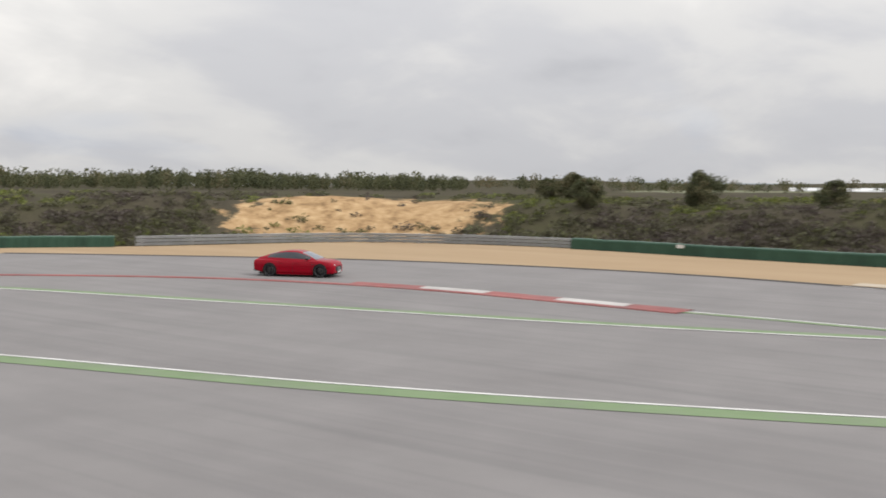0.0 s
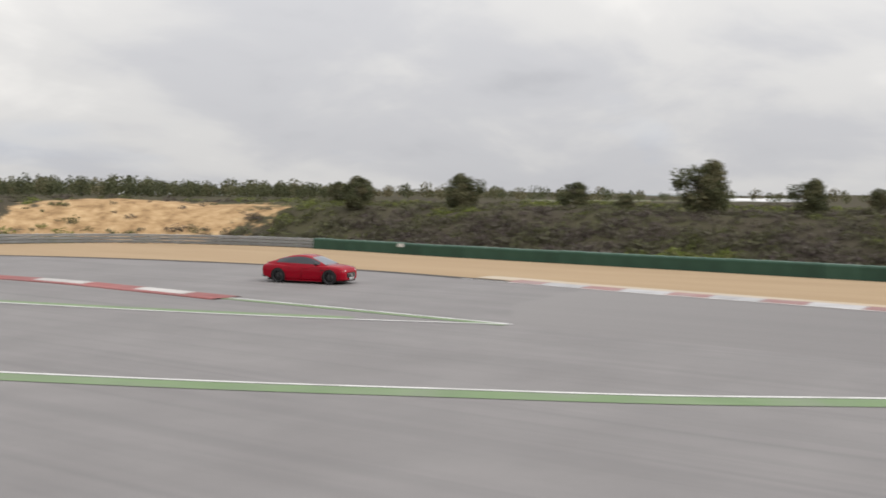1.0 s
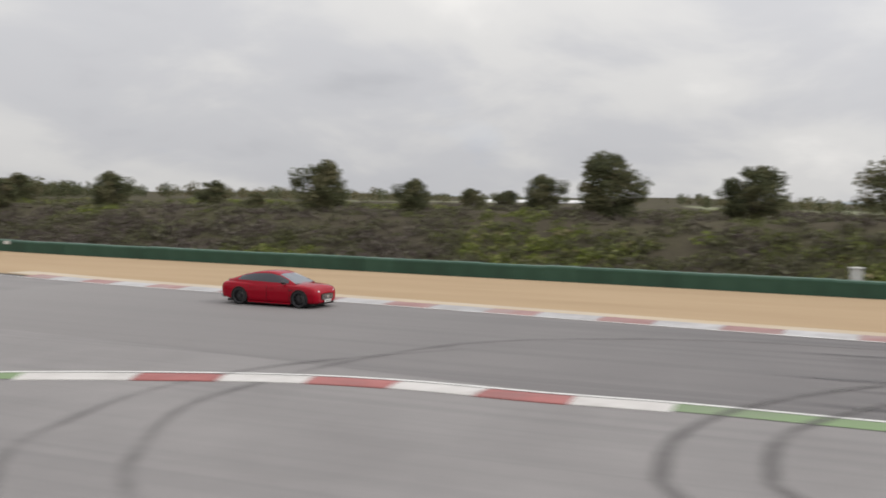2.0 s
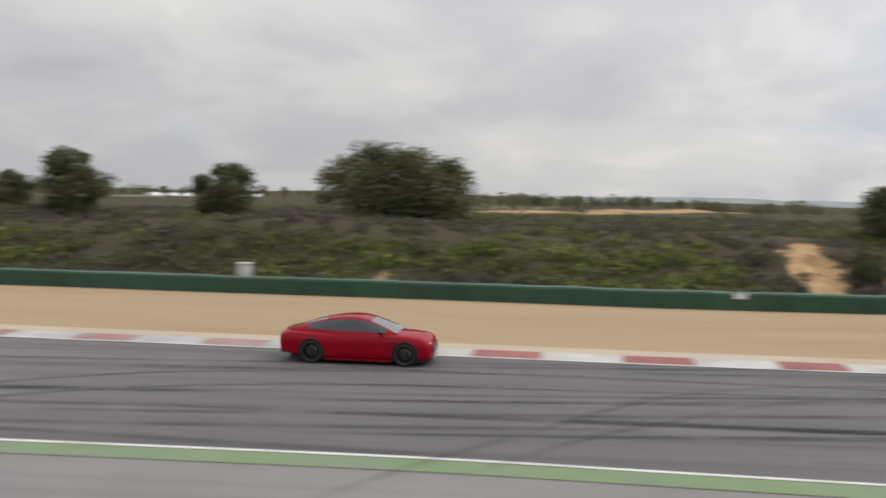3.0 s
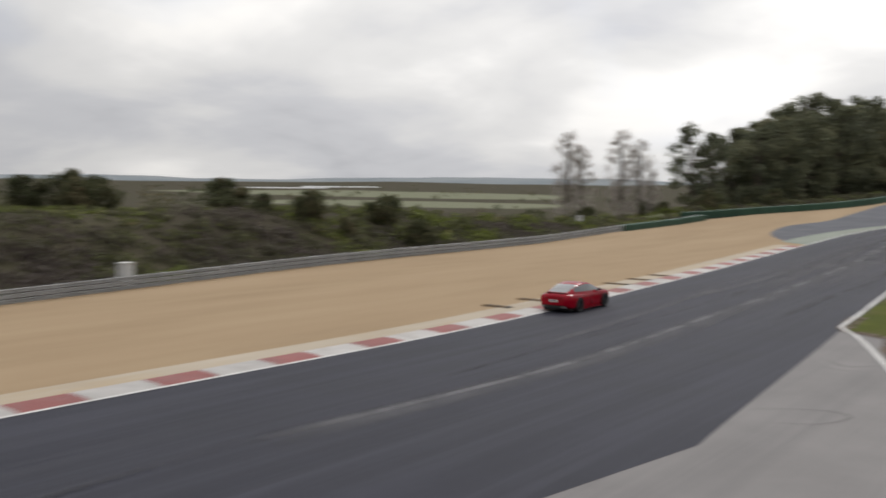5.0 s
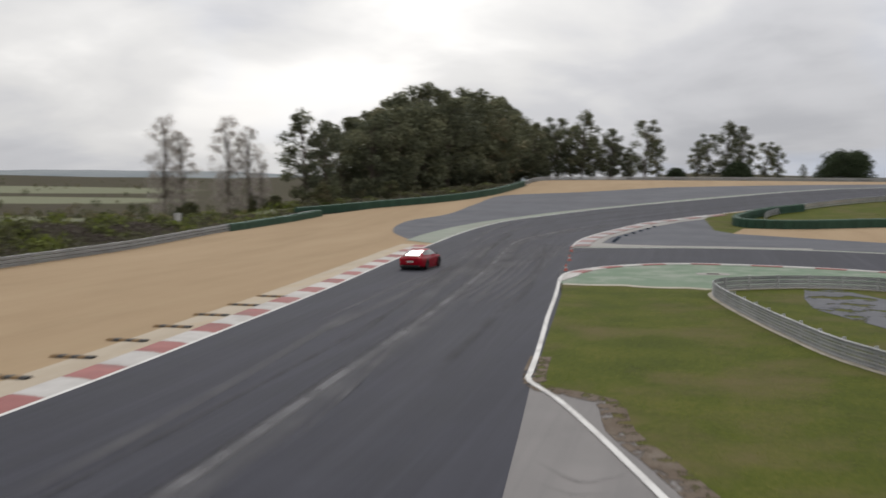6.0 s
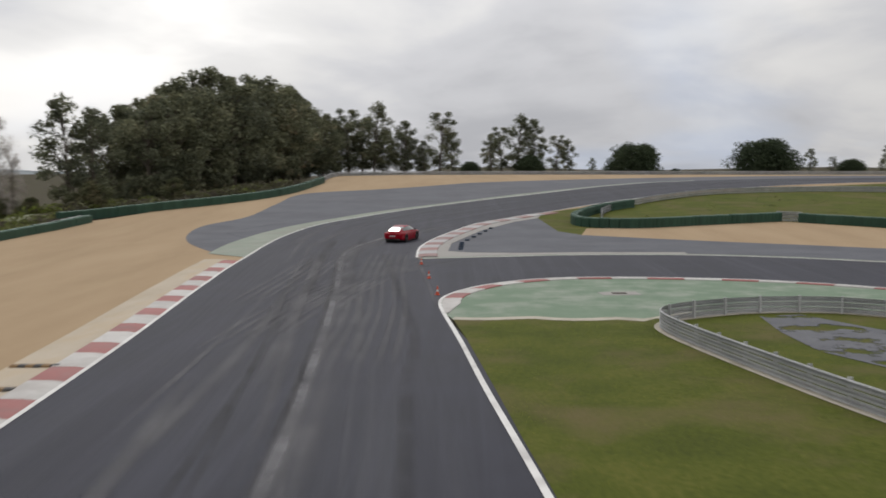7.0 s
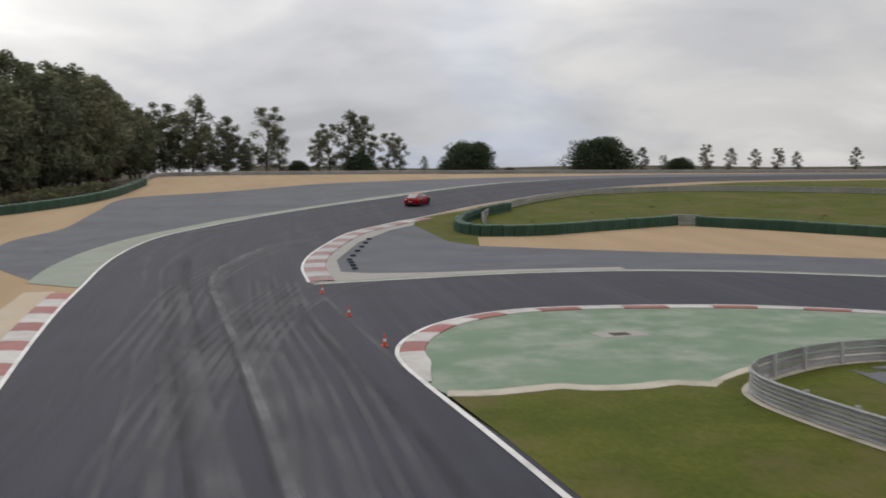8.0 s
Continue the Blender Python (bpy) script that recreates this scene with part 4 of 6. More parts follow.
def build_barriers():
    line = BARRIER_LINE
    a_rail, b_rail, c_rail = arc_of(line, -147.1), arc_of(line, -118.6), arc_of(line, -5.3)
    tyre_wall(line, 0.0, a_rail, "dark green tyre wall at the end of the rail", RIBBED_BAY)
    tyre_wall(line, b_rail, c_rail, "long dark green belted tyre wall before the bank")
    def cut(y0, y1):
        return [(p.x, p.y) for p in line if y0 <= p.y <= y1]
    guard_rail(cut(-147.2, -118.2), "galvanised triple guard rail below the sand bank", side=1, fine=2)
    guard_rail(cut(-7.6, 200), "galvanised triple guard rail beside the gravel", side=1, fine=2)
    lower = smooth([(-50.70, 115.79), (-50.25, 127.46), (-49.37, 140.38)], 1.0)
    tyre_wall(lower, 0, 99, "short green tyre wall before the rail", RIBBED_BAY, lift=-0.2, tall=1.2)
    upper = smooth([(-53.36, 141.57), (-45.54, 153.79), (-39.59, 162.45), (-35.40, 170.52), (-32.77, 181.17), (-31.43, 201.63)], 1.0)
    tyre_wall(upper, 0, 99, "green tyre wall on the rise by the woods", RIBBED_BAY, tall=1.2)
    guard_rail(FAR_RAIL, "guard rail along the crest of the hill", side=1, fine=2)
    tyres = smooth([(14.84, 158.13), (10.30, 152.63), (6.97, 146.45), (5.25, 140.07), (6.28, 135.74), (11.39, 134.73), (19.57, 138.16), (28.53, 142.00)], 0.5)
    tyre_wall(tyres, 0, 99, "dark green ribbed tyre wall round the mound", RIBBED_BAY, tall=1.2)
    tyre_wall(smooth([(30.49, 140.95), (37.86, 135.00), (43.55, 127.91), (51.44, 116.73), (59.45, 104.22)], 0.5), 0, 99, "dark green ribbed tyre wall before the mound", RIBBED_BAY, tall=1.2)
    guard_rail([(9.01, 144.73), (9.80, 149.60), (13.39, 157.27), (21.16, 167.87), (31.30, 176.85), (46.31, 181.25), (61.54, 179.32), (76.38, 173.86), (109.28, 155.20), (113.66, 113.42)], "guard rail behind the grass mound", side=1)
    guard_rail([(28.3, 142.1), (29.4, 141.5), (30.7, 140.8)], "short pale rail closing the gap in the tyre wall", side=1, step=1.4, fine=0.5, beams=(0.2, 0.5, 0.8, 1.05))
    loop = LOOP
    guard_rail(loop, "curved galvanised guard rail round the infield loop", side=-1, step=2.0, fine=0.5, beams=(0.20, 0.46, 0.72), lift=0.03, tall=1.22)


build_barriers()


# ---- plants ----
RNG = np.random.default_rng(7)


def leaf_material(name, stops, spread=0.5, rough=0.7):
    """Leaves: one of several tints for each plant, with each leaf a little lighter or darker."""
    m = bpy.data.materials.new(name)
    m.use_nodes = True
    tree = m.node_tree
    add, links = nodes_of(tree), tree.links
    at = add("ShaderNodeAttribute")
    at.attribute_name = "tint"
    geo = add("ShaderNodeNewGeometry")
    info = add("ShaderNodeObjectInfo")
    fac = math_node(add, links, "ADD", at.outputs["Fac"], math_node(add, links, "MULTIPLY", math_node(add, links, "SUBTRACT", info.outputs["Random"], 0.5), 0.25))
    fac = math_node(add, links, "ADD", fac, math_node(add, links, "MULTIPLY", math_node(add, links, "SUBTRACT", geo.outputs["Random Per Island"], 0.5), 0.3))
    colour = ramp(add, links, fac, [(k / (len(stops) - 1), c) for k, c in enumerate(stops)])
    dark = add("ShaderNodeHueSaturation")
    links.new(colour, dark.inputs["Color"])
    links.new(math_node(add, links, "ADD", 1 - spread / 2, math_node(add, links, "MULTIPLY", geo.outputs["Random Per Island"], spread)), dark.inputs["Value"])
    b = add("ShaderNodeBsdfPrincipled", Roughness=rough)
    b.inputs["Specular IOR Level"].default_value = 0.2
    links.new(dark.outputs[0], b.inputs["Base Color"])
    t = add("ShaderNodeBsdfTranslucent")
    links.new(dark.outputs[0], t.inputs["Color"])
    mx = add("ShaderNodeMixShader", Fac=0.3)
    links.new(b.outputs[0], mx.inputs[1])
    links.new(t.outputs[0], mx.inputs[2])
    out = add("ShaderNodeOutputMaterial")
    links.new(mx.outputs[0], out.inputs[0])
    return m


M_EUCALYPT = leaf_material("eucalyptus_leaves", [(0.1104, 0.1200, 0.0816), (0.1656, 0.1764, 0.1104), (0.2340, 0.2376, 0.1440), (0.3720, 0.2100, 0.1500)])
M_PINE = leaf_material("pine_needles", [(0.046, 0.064, 0.036), (0.066, 0.088, 0.045), (0.088, 0.114, 0.056)])
M_OAK = leaf_material("oak_leaves", [(0.0791, 0.0886, 0.0474), (0.1133, 0.1199, 0.0601), (0.1584, 0.1419, 0.0791), (0.2211, 0.1507, 0.0870)])
M_SHRUB = leaf_material("shrub_leaves", [(0.1357, 0.1081, 0.1012), (0.1150, 0.1035, 0.0759), (0.1196, 0.1196, 0.0644), (0.1357, 0.1495, 0.0552), (0.1725, 0.2093, 0.0414), (0.2702, 0.2185, 0.1323)])
M_TWIG = leaf_material("bare_twigs", [(0.40, 0.36, 0.33), (0.50, 0.46, 0.42)])
M_BLADE = leaf_material("grass_blades", [(0.15, 0.17, 0.03), (0.20, 0.23, 0.04), (0.27, 0.27, 0.07)])
M_BARK = surface("bark", [(0.07, 0.055, 0.045), (0.12, 0.10, 0.08), (0.18, 0.155, 0.13)], scale=1.5, stretch=(1, 1, 0.3), fine=14, bump=0.6, rough=0.95)


def leaves_mesh(name, centres, sizes, tints, material, flat=0.0, slim=0.5):
    """A mesh of small folded leaf sprays at the centres, turned every way."""
    n = len(centres)
    a, b = RNG.normal(size=(n, 3)), RNG.normal(size=(n, 3))
    if flat:
        a[:, 2] *= 1 - flat
        b[:, 2] *= 1 - flat
    a /= np.linalg.norm(a, axis=1, keepdims=True)
    b -= a * (a * b).sum(1, keepdims=True)
    b /= np.linalg.norm(b, axis=1, keepdims=True)
    c = np.cross(a, b)
    s = np.asarray(sizes)[:, None]
    # a bent kite of four corners
    v = np.stack([centres - a * s, centres + b * s * slim + c * s * 0.15, centres + a * s, centres - b * s * slim + c * s * 0.15], 1).reshape(-1, 3)
    me = bpy.data.meshes.new(name)
    me.vertices.add(4 * n)
    me.vertices.foreach_set("co", v.astype(np.float32).ravel())
    me.loops.add(4 * n)
    me.loops.foreach_set("vertex_index", np.arange(4 * n, dtype=np.int32))
    me.polygons.add(n)
    me.polygons.foreach_set("loop_start", np.arange(0, 4 * n, 4, dtype=np.int32))
    at = me.attributes.new("tint", "FLOAT", "POINT")
    at.data.foreach_set("value", np.repeat(np.asarray(tints, np.float32), 4))
    me.update(calc_edges=True)
    me.materials.append(material)
    return me


def tube(bm, pts, radii, sides=7):
    rows = []
    for k, p in enumerate(pts):
        t = (pts[min(k + 1, len(pts) - 1)] - pts[max(k - 1, 0)]).normalized()
        u = t.cross(Vector((0.3, 1, 0.1))).normalized()
        w = t.cross(u)
        rows.append([bm.verts.new(p + radii[k] * (math.cos(2 * math.pi * j / sides) * u + math.sin(2 * math.pi * j / sides) * w)) for j in range(sides)])
    for r0, r1 in zip(rows, rows[1:]):
        for j in range(sides):
            bm.faces.new((r0[j], r0[(j + 1) % sides], r1[(j + 1) % sides], r1[j]))
    bm.faces.new(rows[-1])


def make_tree(name, label, height, width, crown_low, blobs, per_blob, leaf, material, trunk_r=0.22, fullness=0.55, lean=0.5, slim=0.5, tint=0.4, group="", dome=False, split=False):
    """A tapered trunk, limbs to each cluster of the crown, and a crown of many small sprays in uneven clusters."""
    tree = tagged(new(name), label, "tree", group)
    bm = bmesh.new()
    tops, top = [], Vector((random.uniform(-lean, lean), random.uniform(-lean, lean), height * 0.86))
    trunk = [Vector((0, 0, -0.3)), Vector((top.x * 0.15, top.y * 0.1, height * 0.25)), Vector((top.x * 0.5, top.y * 0.6, height * 0.55)), top]
    tube(bm, trunk, [trunk_r * 1.25, trunk_r, trunk_r * 0.6, trunk_r * 0.18], 8)
    pts, size, tin = [], [], []
    for k in range(blobs):
        f = (k + random.random()) / blobs
        z = height * (crown_low + (1 - crown_low) * f)
        prof = math.sin(math.pi * min(0.12 + 0.80 * f, 1.0)) ** 0.7 if not dome else math.sqrt(max(1.0 - f * f * 0.85, 0.05))
        r = width / 2 * prof * math.sqrt(random.uniform(0.12, 1.0))
        a = random.uniform(0, 2 * math.pi)
        c = Vector((top.x * f + r * math.cos(a), top.y * f + r * math.sin(a), z))
        br = width * random.uniform(0.11, 0.22) * (0.75 if f > 0.85 else 1.0)
        start = trunk[1].lerp(trunk[3], min(max((z - height * 0.3) / (height * 0.7), 0.02), 0.95) * 0.8)
        if split:
            part("trunk" if not k else "limb", bm, M_BARK, tree, soft=True)
            bm = bmesh.new()
        tube(bm, [start, start.lerp(c, 0.5) + Vector((0, 0, 0.06 * height)), c], [trunk_r * 0.32, trunk_r * 0.2, trunk_r * 0.07], 5)
        d = RNG.normal(size=(per_blob, 3))
        d /= np.linalg.norm(d, axis=1, keepdims=True)
        rad = br * RNG.random((per_blob, 1)) ** (1 - fullness)
        p = np.array(c) + d * rad * np.array([1.15, 1.15, 0.8])
        pts.append(p)
        size.append(leaf * RNG.uniform(0.6, 1.35, per_blob))
        tin.append(np.full(per_blob, tint + random.uniform(-0.25, 0.25)))
    part("limb" if split else "trunk", bm, M_BARK, tree, soft=True)
    crown = new("crown", leaves_mesh("crown", np.concatenate(pts), np.concatenate(size), np.concatenate(tin), material, slim=slim))
    crown.parent = tree
    return tree


def plant(kinds, places, sink=0.1):
    """Copies of the kinds at places of x, y, size against the kind's own."""
    for k, (x, y, s) in enumerate(places):
        o = copy_thing(kinds[k % len(kinds)], pose(x, y, land(x, y) - sink, 0, 0, 57.0 * k))
        o.scale = (s, s, s * random.uniform(0.94, 1.08))


def clear_kinds(kinds):
    for ob in kinds:
        for o in (*ob.children_recursive, ob):
            bpy.data.objects.remove(o)


def build_trees():
    random.seed(11)
    # eucalyptus wood on the rise
    woods = [make_tree("eucalyptus", "tall dark eucalyptus in a dense roadside wood", 17, 10.5, 0.12, 46, 130, 0.34, M_EUCALYPT, 0.34, 0.5, 0.8, 0.42, 0.35, "eucalyptus wood") for _ in range(4)]
    places = []
    for k in range(34):
        f = (k % 17) / 16
        row = k // 17
        x, y = -60.9 + 17.2 * f - 6.8 * row + random.uniform(-1.8, 1.8), 171.2 + 120.8 * f + 9.5 * row + random.uniform(-3.6, 3.6)
        h = np.interp(f, [0, 0.12, 0.3, 0.62, 0.8, 1.0], [0.78, 1.03, 1.23, 1.3, 1.15, 0.85])
        if f < 0.07:
            continue
        places.append((x, y, h * random.uniform(0.9, 1.08)))
    places += [(-45.99, 299.05, 0.91), (-40.65, 303.38, 0.85), (-34.42, 302.23, 0.91), (-29.02, 305.19, 0.71), (-23.58, 306.76, 0.69), (-18.08, 306.97, 0.46)]
    plant(woods, places)
    clear_kinds(woods)
    airy = [make_tree("eucalyptus", "slender airy eucalyptus on the hill crest", 12, 6.4, 0.12, 34, 95, 0.24, M_EUCALYPT, 0.2, 0.35, 0.8, 0.4, 0.3, "trees along the crest") for _ in range(3)]
    plant(airy, [(-62.6, 168, 1.35), (-60.0, 171, 1.2), (-37.70, 297.98, 1.51), (-30.83, 298.24, 1.54), (-22.69, 301.29, 1.24), (-12.66, 290.66, 1.40), (-9.38, 294.91, 0.85), (2.02, 321.47, 0.99), (5.25, 327.09, 1.24), (10.16, 324.52, 1.45), (14.34, 323.30, 1.30), (21.26, 322.18, 0.99), (25.28, 325.08, 0.83), (-17.19, 301.50, 0.76),
                 (134.87, 356.66, 0.76), (141.84, 354.17, 0.69), (152.73, 357.32, 0.69), (159.71, 354.83, 0.71), (166.63, 353.71, 0.58), (184.75, 347.50, 0.69), (200.16, 339.81, 0.62), (32.73, 328.11, 0.41), (86.27, 294.32, 0.58), (91.82, 293.15, 0.41), (110.60, 306.23, 0.35)])
    clear_kinds(airy)
    pines = [make_tree("stone_pine", "broad dome-shaped stone pine on the hill crest", 5.6, 10.5, 0.10, 80, 190, 0.25, M_PINE, 0.28, 0.6, 0.3, 0.35, 0.4, "trees along the crest", dome=True) for _ in range(2)]
    plant(pines, [(41.97, 309.19, 1.35), (72.18, 288.29, 1.54), (13.80, 319.15, 0.85), (-4.34, 307.48, 0.55), (98.54, 297.53, 0.69), (56.40, 320.73, 0.30)])
    clear_kinds(pines)
    # bare poplars by the left rail
    bare = [make_tree("bare_tree", "leafless pale poplar behind the rail", 12.5, 4.6, 0.12, 70, 90, 0.30, M_TWIG, 0.11, 0.3, 0.4, 0.045, 0.5, "bare poplars") for _ in range(2)]
    plant(bare, [(-76.2, 146, 1.22), (-73.9, 147.5, 1.15), (-74.2, 163, 1.35), (-71.6, 165, 1.25), (-67, 160, 0.7)])
    clear_kinds(bare)
    # cork oaks and small trees along the bank
    oaks = [make_tree("oak", "rounded dark evergreen oak on the scrubby bank", 5.0, 5.6, 0.08, 42, 150, 0.18, M_OAK, 0.16, 0.55, 0.3, 0.5, 0.35, "oaks along the bank") for _ in range(3)]
    plant(oaks, [(-55.6, -89.4, 0.78), (-55, -65, 0.84), (-58.9, -55.3, 0.8), (-58.2, -112.8, 0.62), (-57.7, -101.5, 0.5), (-54.3, -122.7, 0.5), (-56.5, -81.5, 0.5), (-57.5, -76.5, 0.36), (-58.5, -74, 0.32), (-56.5, -70.2, 0.55), (-57, -96.5, 0.3),
                 (-50.5, -10.6, 0.62), (-52, -8.9, 0.42), (-51.00, 73.00, 0.56), (-57.00, 64.00, 0.56), (-54.00, 66.00, 0.34), (-60.00, 61.00, 0.38), (-72.80, 45.30, 0.60), (-70.80, 47.80, 0.70), (-69.10, 50.10, 0.64), (-76.26, 52.20, 0.50), (-66.91, 46.70, 0.55), (-96.06, 103.90, 1.16), (-75.16, 69.80, 0.86), (-62, -128, 0.6), (-64, -132, 0.45), (-56.46, 74.20, 0.62), (-69.24, 163.71, 0.62), (-63.40, 156.91, 0.50), (-83.42, 163.62, 0.56), (-59.34, 162.43, 0.62), (-43.2, -14.2, 0.34), (-71.35, 144.18, 0.58), (-54.19, 155.57, 0.69), (-48.33, 169.26, 0.62)])
    clear_kinds(oaks)
    big = make_tree("cork_oak", "large spreading cork oak with gaps in its crown", 6.6, 10.5, 0.14, 56, 170, 0.2, M_OAK, 0.34, 0.42, 0.5, 0.5, 0.55, "oaks along the bank", split=True)
    plant([big], [(-59.0, -43.8, 0.82), (-60.4, -40.0, 0.72)])
    clear_kinds([big])


build_trees()


def clumps(name, label, spots, leaf, material, per, category, squash=0.7, slim=0.55):
    """Many low plants as one stuff: spots of x, y, radius, tint."""
    pts, size, tint = [], [], []
    for x, y, r, t in spots:
        n = max(8, int(per * r ** 1.3))
        d = RNG.normal(size=(n, 3))
        d /= np.linalg.norm(d, axis=1, keepdims=True)
        d[:, 2] = np.abs(d[:, 2]) * squash
        rad = r * RNG.random((n, 1)) ** 0.45
        pts.append(np.array([x, y, land(x, y) - 0.05]) + d * rad)
        size.append(leaf * RNG.uniform(0.6, 1.4, n) * (0.6 + 0.4 * r))
        tint.append(np.full(n, t))
    me = leaves_mesh(name, np.concatenate(pts), np.concatenate(size), np.concatenate(tint), material, slim=slim)
    return tagged(new(name, me), label, category, kind="stuff")


def build_scrub():
    line = np.array([(p.x, p.y) for p in BARRIER_LINE])
    spots = []
    for k in range(17000):
        i = int(RNG.integers(0, len(line) - 1))
        a, b = line[i], line[i + 1]
        t = (b - a) / np.linalg.norm(b - a)
        d = 1.6 + 50 * RNG.random() ** 1.9
        p = a + (b - a) * RNG.random() + np.array([-t[1], t[0]]) * d
        x, y = float(p[0]), float(p[1])
        if y > 140 or x > 4:
            continue
        bare = max(1.15 - math.hypot((x - cx) / rx, (y - cy) / ry) for cx, cy, rx, ry in ((-48, -141.7, 15, 13.5), (-41, -147, 10.5, 6.4), (-34, -162, 4.5, 4.5), (-43.6, -16.6, 7.0, 1.9), (-42.8, -11.9, 5.6, 1.6), (-42.8, -41.7, 1.9, 1.3)))
        if bare > 0.2 and RNG.random() < (0.84 if y < -100 else 0.92):
            continue
        patch = noise.noise(Vector((x * 0.11, y * 0.11, 3.3)))
        t0 = 0.23 + 0.5 * patch + RNG.normal() * 0.13
        # brighter green bushes gather low on the bank in patches
        if patch > 0.22 and RNG.random() < 0.4:
            t0 = 0.70 + RNG.normal() * 0.06
        r = float(RNG.uniform(0.35, 1.0)) * (1.25 if d < 9 else 0.85)
        spots.append((x, y, r, float(np.clip(t0, 0.02, 0.98))))
    clumps("scrub", "dense low scrub of brown and green bushes on the bank", spots, 0.15, M_SHRUB, 62, "bushes")
    # taller bushes at the valley end and round the bare trees
    more = []
    for k in range(480):
        x, y = float(RNG.uniform(-86, -46)), float(RNG.uniform(70, 188))
        if x > np.interp(y, line[:, 1], line[:, 0]) - 2.5:
            continue
        if math.hypot((x - -68.5) / 10, (y - 146.4) / 11) < 1:
            continue
        more.append((x, y, float(RNG.uniform(0.6, 1.9)), float(np.clip(0.62 + RNG.normal() * 0.14, 0.1, 0.85))))
    clumps("hedge", "dark bushes behind the rail at the valley edge", more, 0.2, M_SHRUB, 75, "bushes", squash=0.95)
    edge = []
    for k in range(240):
        f = RNG.random()
        x, y = -46.3 + 13.5 * f + RNG.uniform(-8, 0), 150.0 + 51.9 * f + RNG.uniform(0, 6)
        edge.append((float(x) - 2.0, float(y) + 1.0, float(RNG.uniform(0.5, 1.5)), float(np.clip(0.3 + RNG.normal() * 0.12, 0.05, 0.6))))
    clumps("undergrowth", "undergrowth at the foot of the eucalyptus wood", edge, 0.2, M_SHRUB, 75, "bushes", squash=1.0)


build_scrub()


def build_far_woods():
    """Woods and scattered trees in the distance, a few hundred metres off."""
    pts, size, tint = [], [], []
    for k in range(2600):
        yaw = radians(RNG.uniform(24, 158))
        dist = float(RNG.uniform(110, 460)) if k % 3 else float(RNG.uniform(500, 1700))
        if math.degrees(yaw) > 98 and dist < 260:
            continue
        x, y = 15 - math.sin(yaw) * dist, -30 + math.cos(yaw) * dist
        dense = noise.noise(Vector((yaw * 5.0, dist * 0.004, 1.0)))
        if dense < -0.05 and RNG.random() < 0.8:
            continue
        h = float(RNG.uniform(2.5, 6.5)) * (0.85 if math.degrees(yaw) > 115 else 0.85)
        w = h * float(RNG.uniform(0.7, 1.4))
        if dist < 300 and math.degrees(yaw) < 126:
            h, w = h * 0.55, w * 0.8
        if math.hypot((x + 190) / 55, (y + 38) / 40) < 1 or math.hypot((x + 260) / 60, (y - 10) / 34) < 1:
            continue
        if (y > 190 and x > -105) or (x > -62 and -230 < y < 60) or (x > -88 and 60 <= y < 195):
            continue
        n = 150
        d = RNG.normal(size=(n, 3))
        d /= np.linalg.norm(d, axis=1, keepdims=True)
        p = d * RNG.random((n, 1)) ** 0.4 * np.array([w / 2, w / 2, h * 0.45]) + np.array([x, y, land(x, y) + h * 0.5])
        pts.append(p)
        size.append(h * 0.075 * RNG.uniform(0.6, 1.4, n))
        tint.append(np.full(n, float(RNG.uniform(0.1, 0.7))))
    # a belt of taller trees behind the sand bank
    for k in range(420):
        yaw, dist = radians(RNG.uniform(123, 152)), float(RNG.uniform(215, 330))
        x, y = 29 - math.sin(yaw) * dist, -82 + math.cos(yaw) * dist
        h = float(RNG.uniform(4.0, 7.0)) * (0.75 + 0.5 * noise.noise(Vector((yaw * 14.0, 0.4, 2.0))))
        w = h * float(RNG.uniform(0.45, 0.8))
        n = 130
        d = RNG.normal(size=(n, 3))
        d /= np.linalg.norm(d, axis=1, keepdims=True)
        pts.append(d * RNG.random((n, 1)) ** 0.4 * np.array([w / 2, w / 2, h * 0.5]) + np.array([x, y, land(x, y) + h * 0.5]))
        size.append(h * 0.07 * RNG.uniform(0.6, 1.4, n))
        tint.append(np.full(n, float(RNG.uniform(0.05, 0.45))))
    me = leaves_mesh("far_woods", np.concatenate(pts), np.concatenate(size), np.concatenate(tint), M_OAK)
    tagged(new("far_woods", me), "distant woods and scattered trees along the horizon", "woods", kind="stuff")


def build_far_hills():
    """A low ridge on the horizon; its blue-grey colour has the distance haze painted in."""
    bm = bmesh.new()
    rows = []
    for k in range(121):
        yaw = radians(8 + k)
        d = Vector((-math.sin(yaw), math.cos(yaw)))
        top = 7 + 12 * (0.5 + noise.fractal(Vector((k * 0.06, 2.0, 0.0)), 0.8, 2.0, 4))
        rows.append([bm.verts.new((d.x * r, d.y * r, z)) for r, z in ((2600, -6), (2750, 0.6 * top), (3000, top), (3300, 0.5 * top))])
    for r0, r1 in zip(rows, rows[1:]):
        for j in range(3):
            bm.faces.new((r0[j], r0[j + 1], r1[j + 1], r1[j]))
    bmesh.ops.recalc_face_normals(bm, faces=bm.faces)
    ob = mesh_object("far_hills", bm, surface("haze_hillside", [(0.19, 0.22, 0.24), (0.26, 0.285, 0.30), (0.34, 0.355, 0.35)], scale=0.006, stretch=(1, 1, 4), fine=0.05, bump=0.0, rough=1.0, specular=0.0))
    tagged(ob, "low wooded hills on the horizon with blue-grey haze painted in", "hills", kind="structure")


build_far_woods()
build_far_hills()


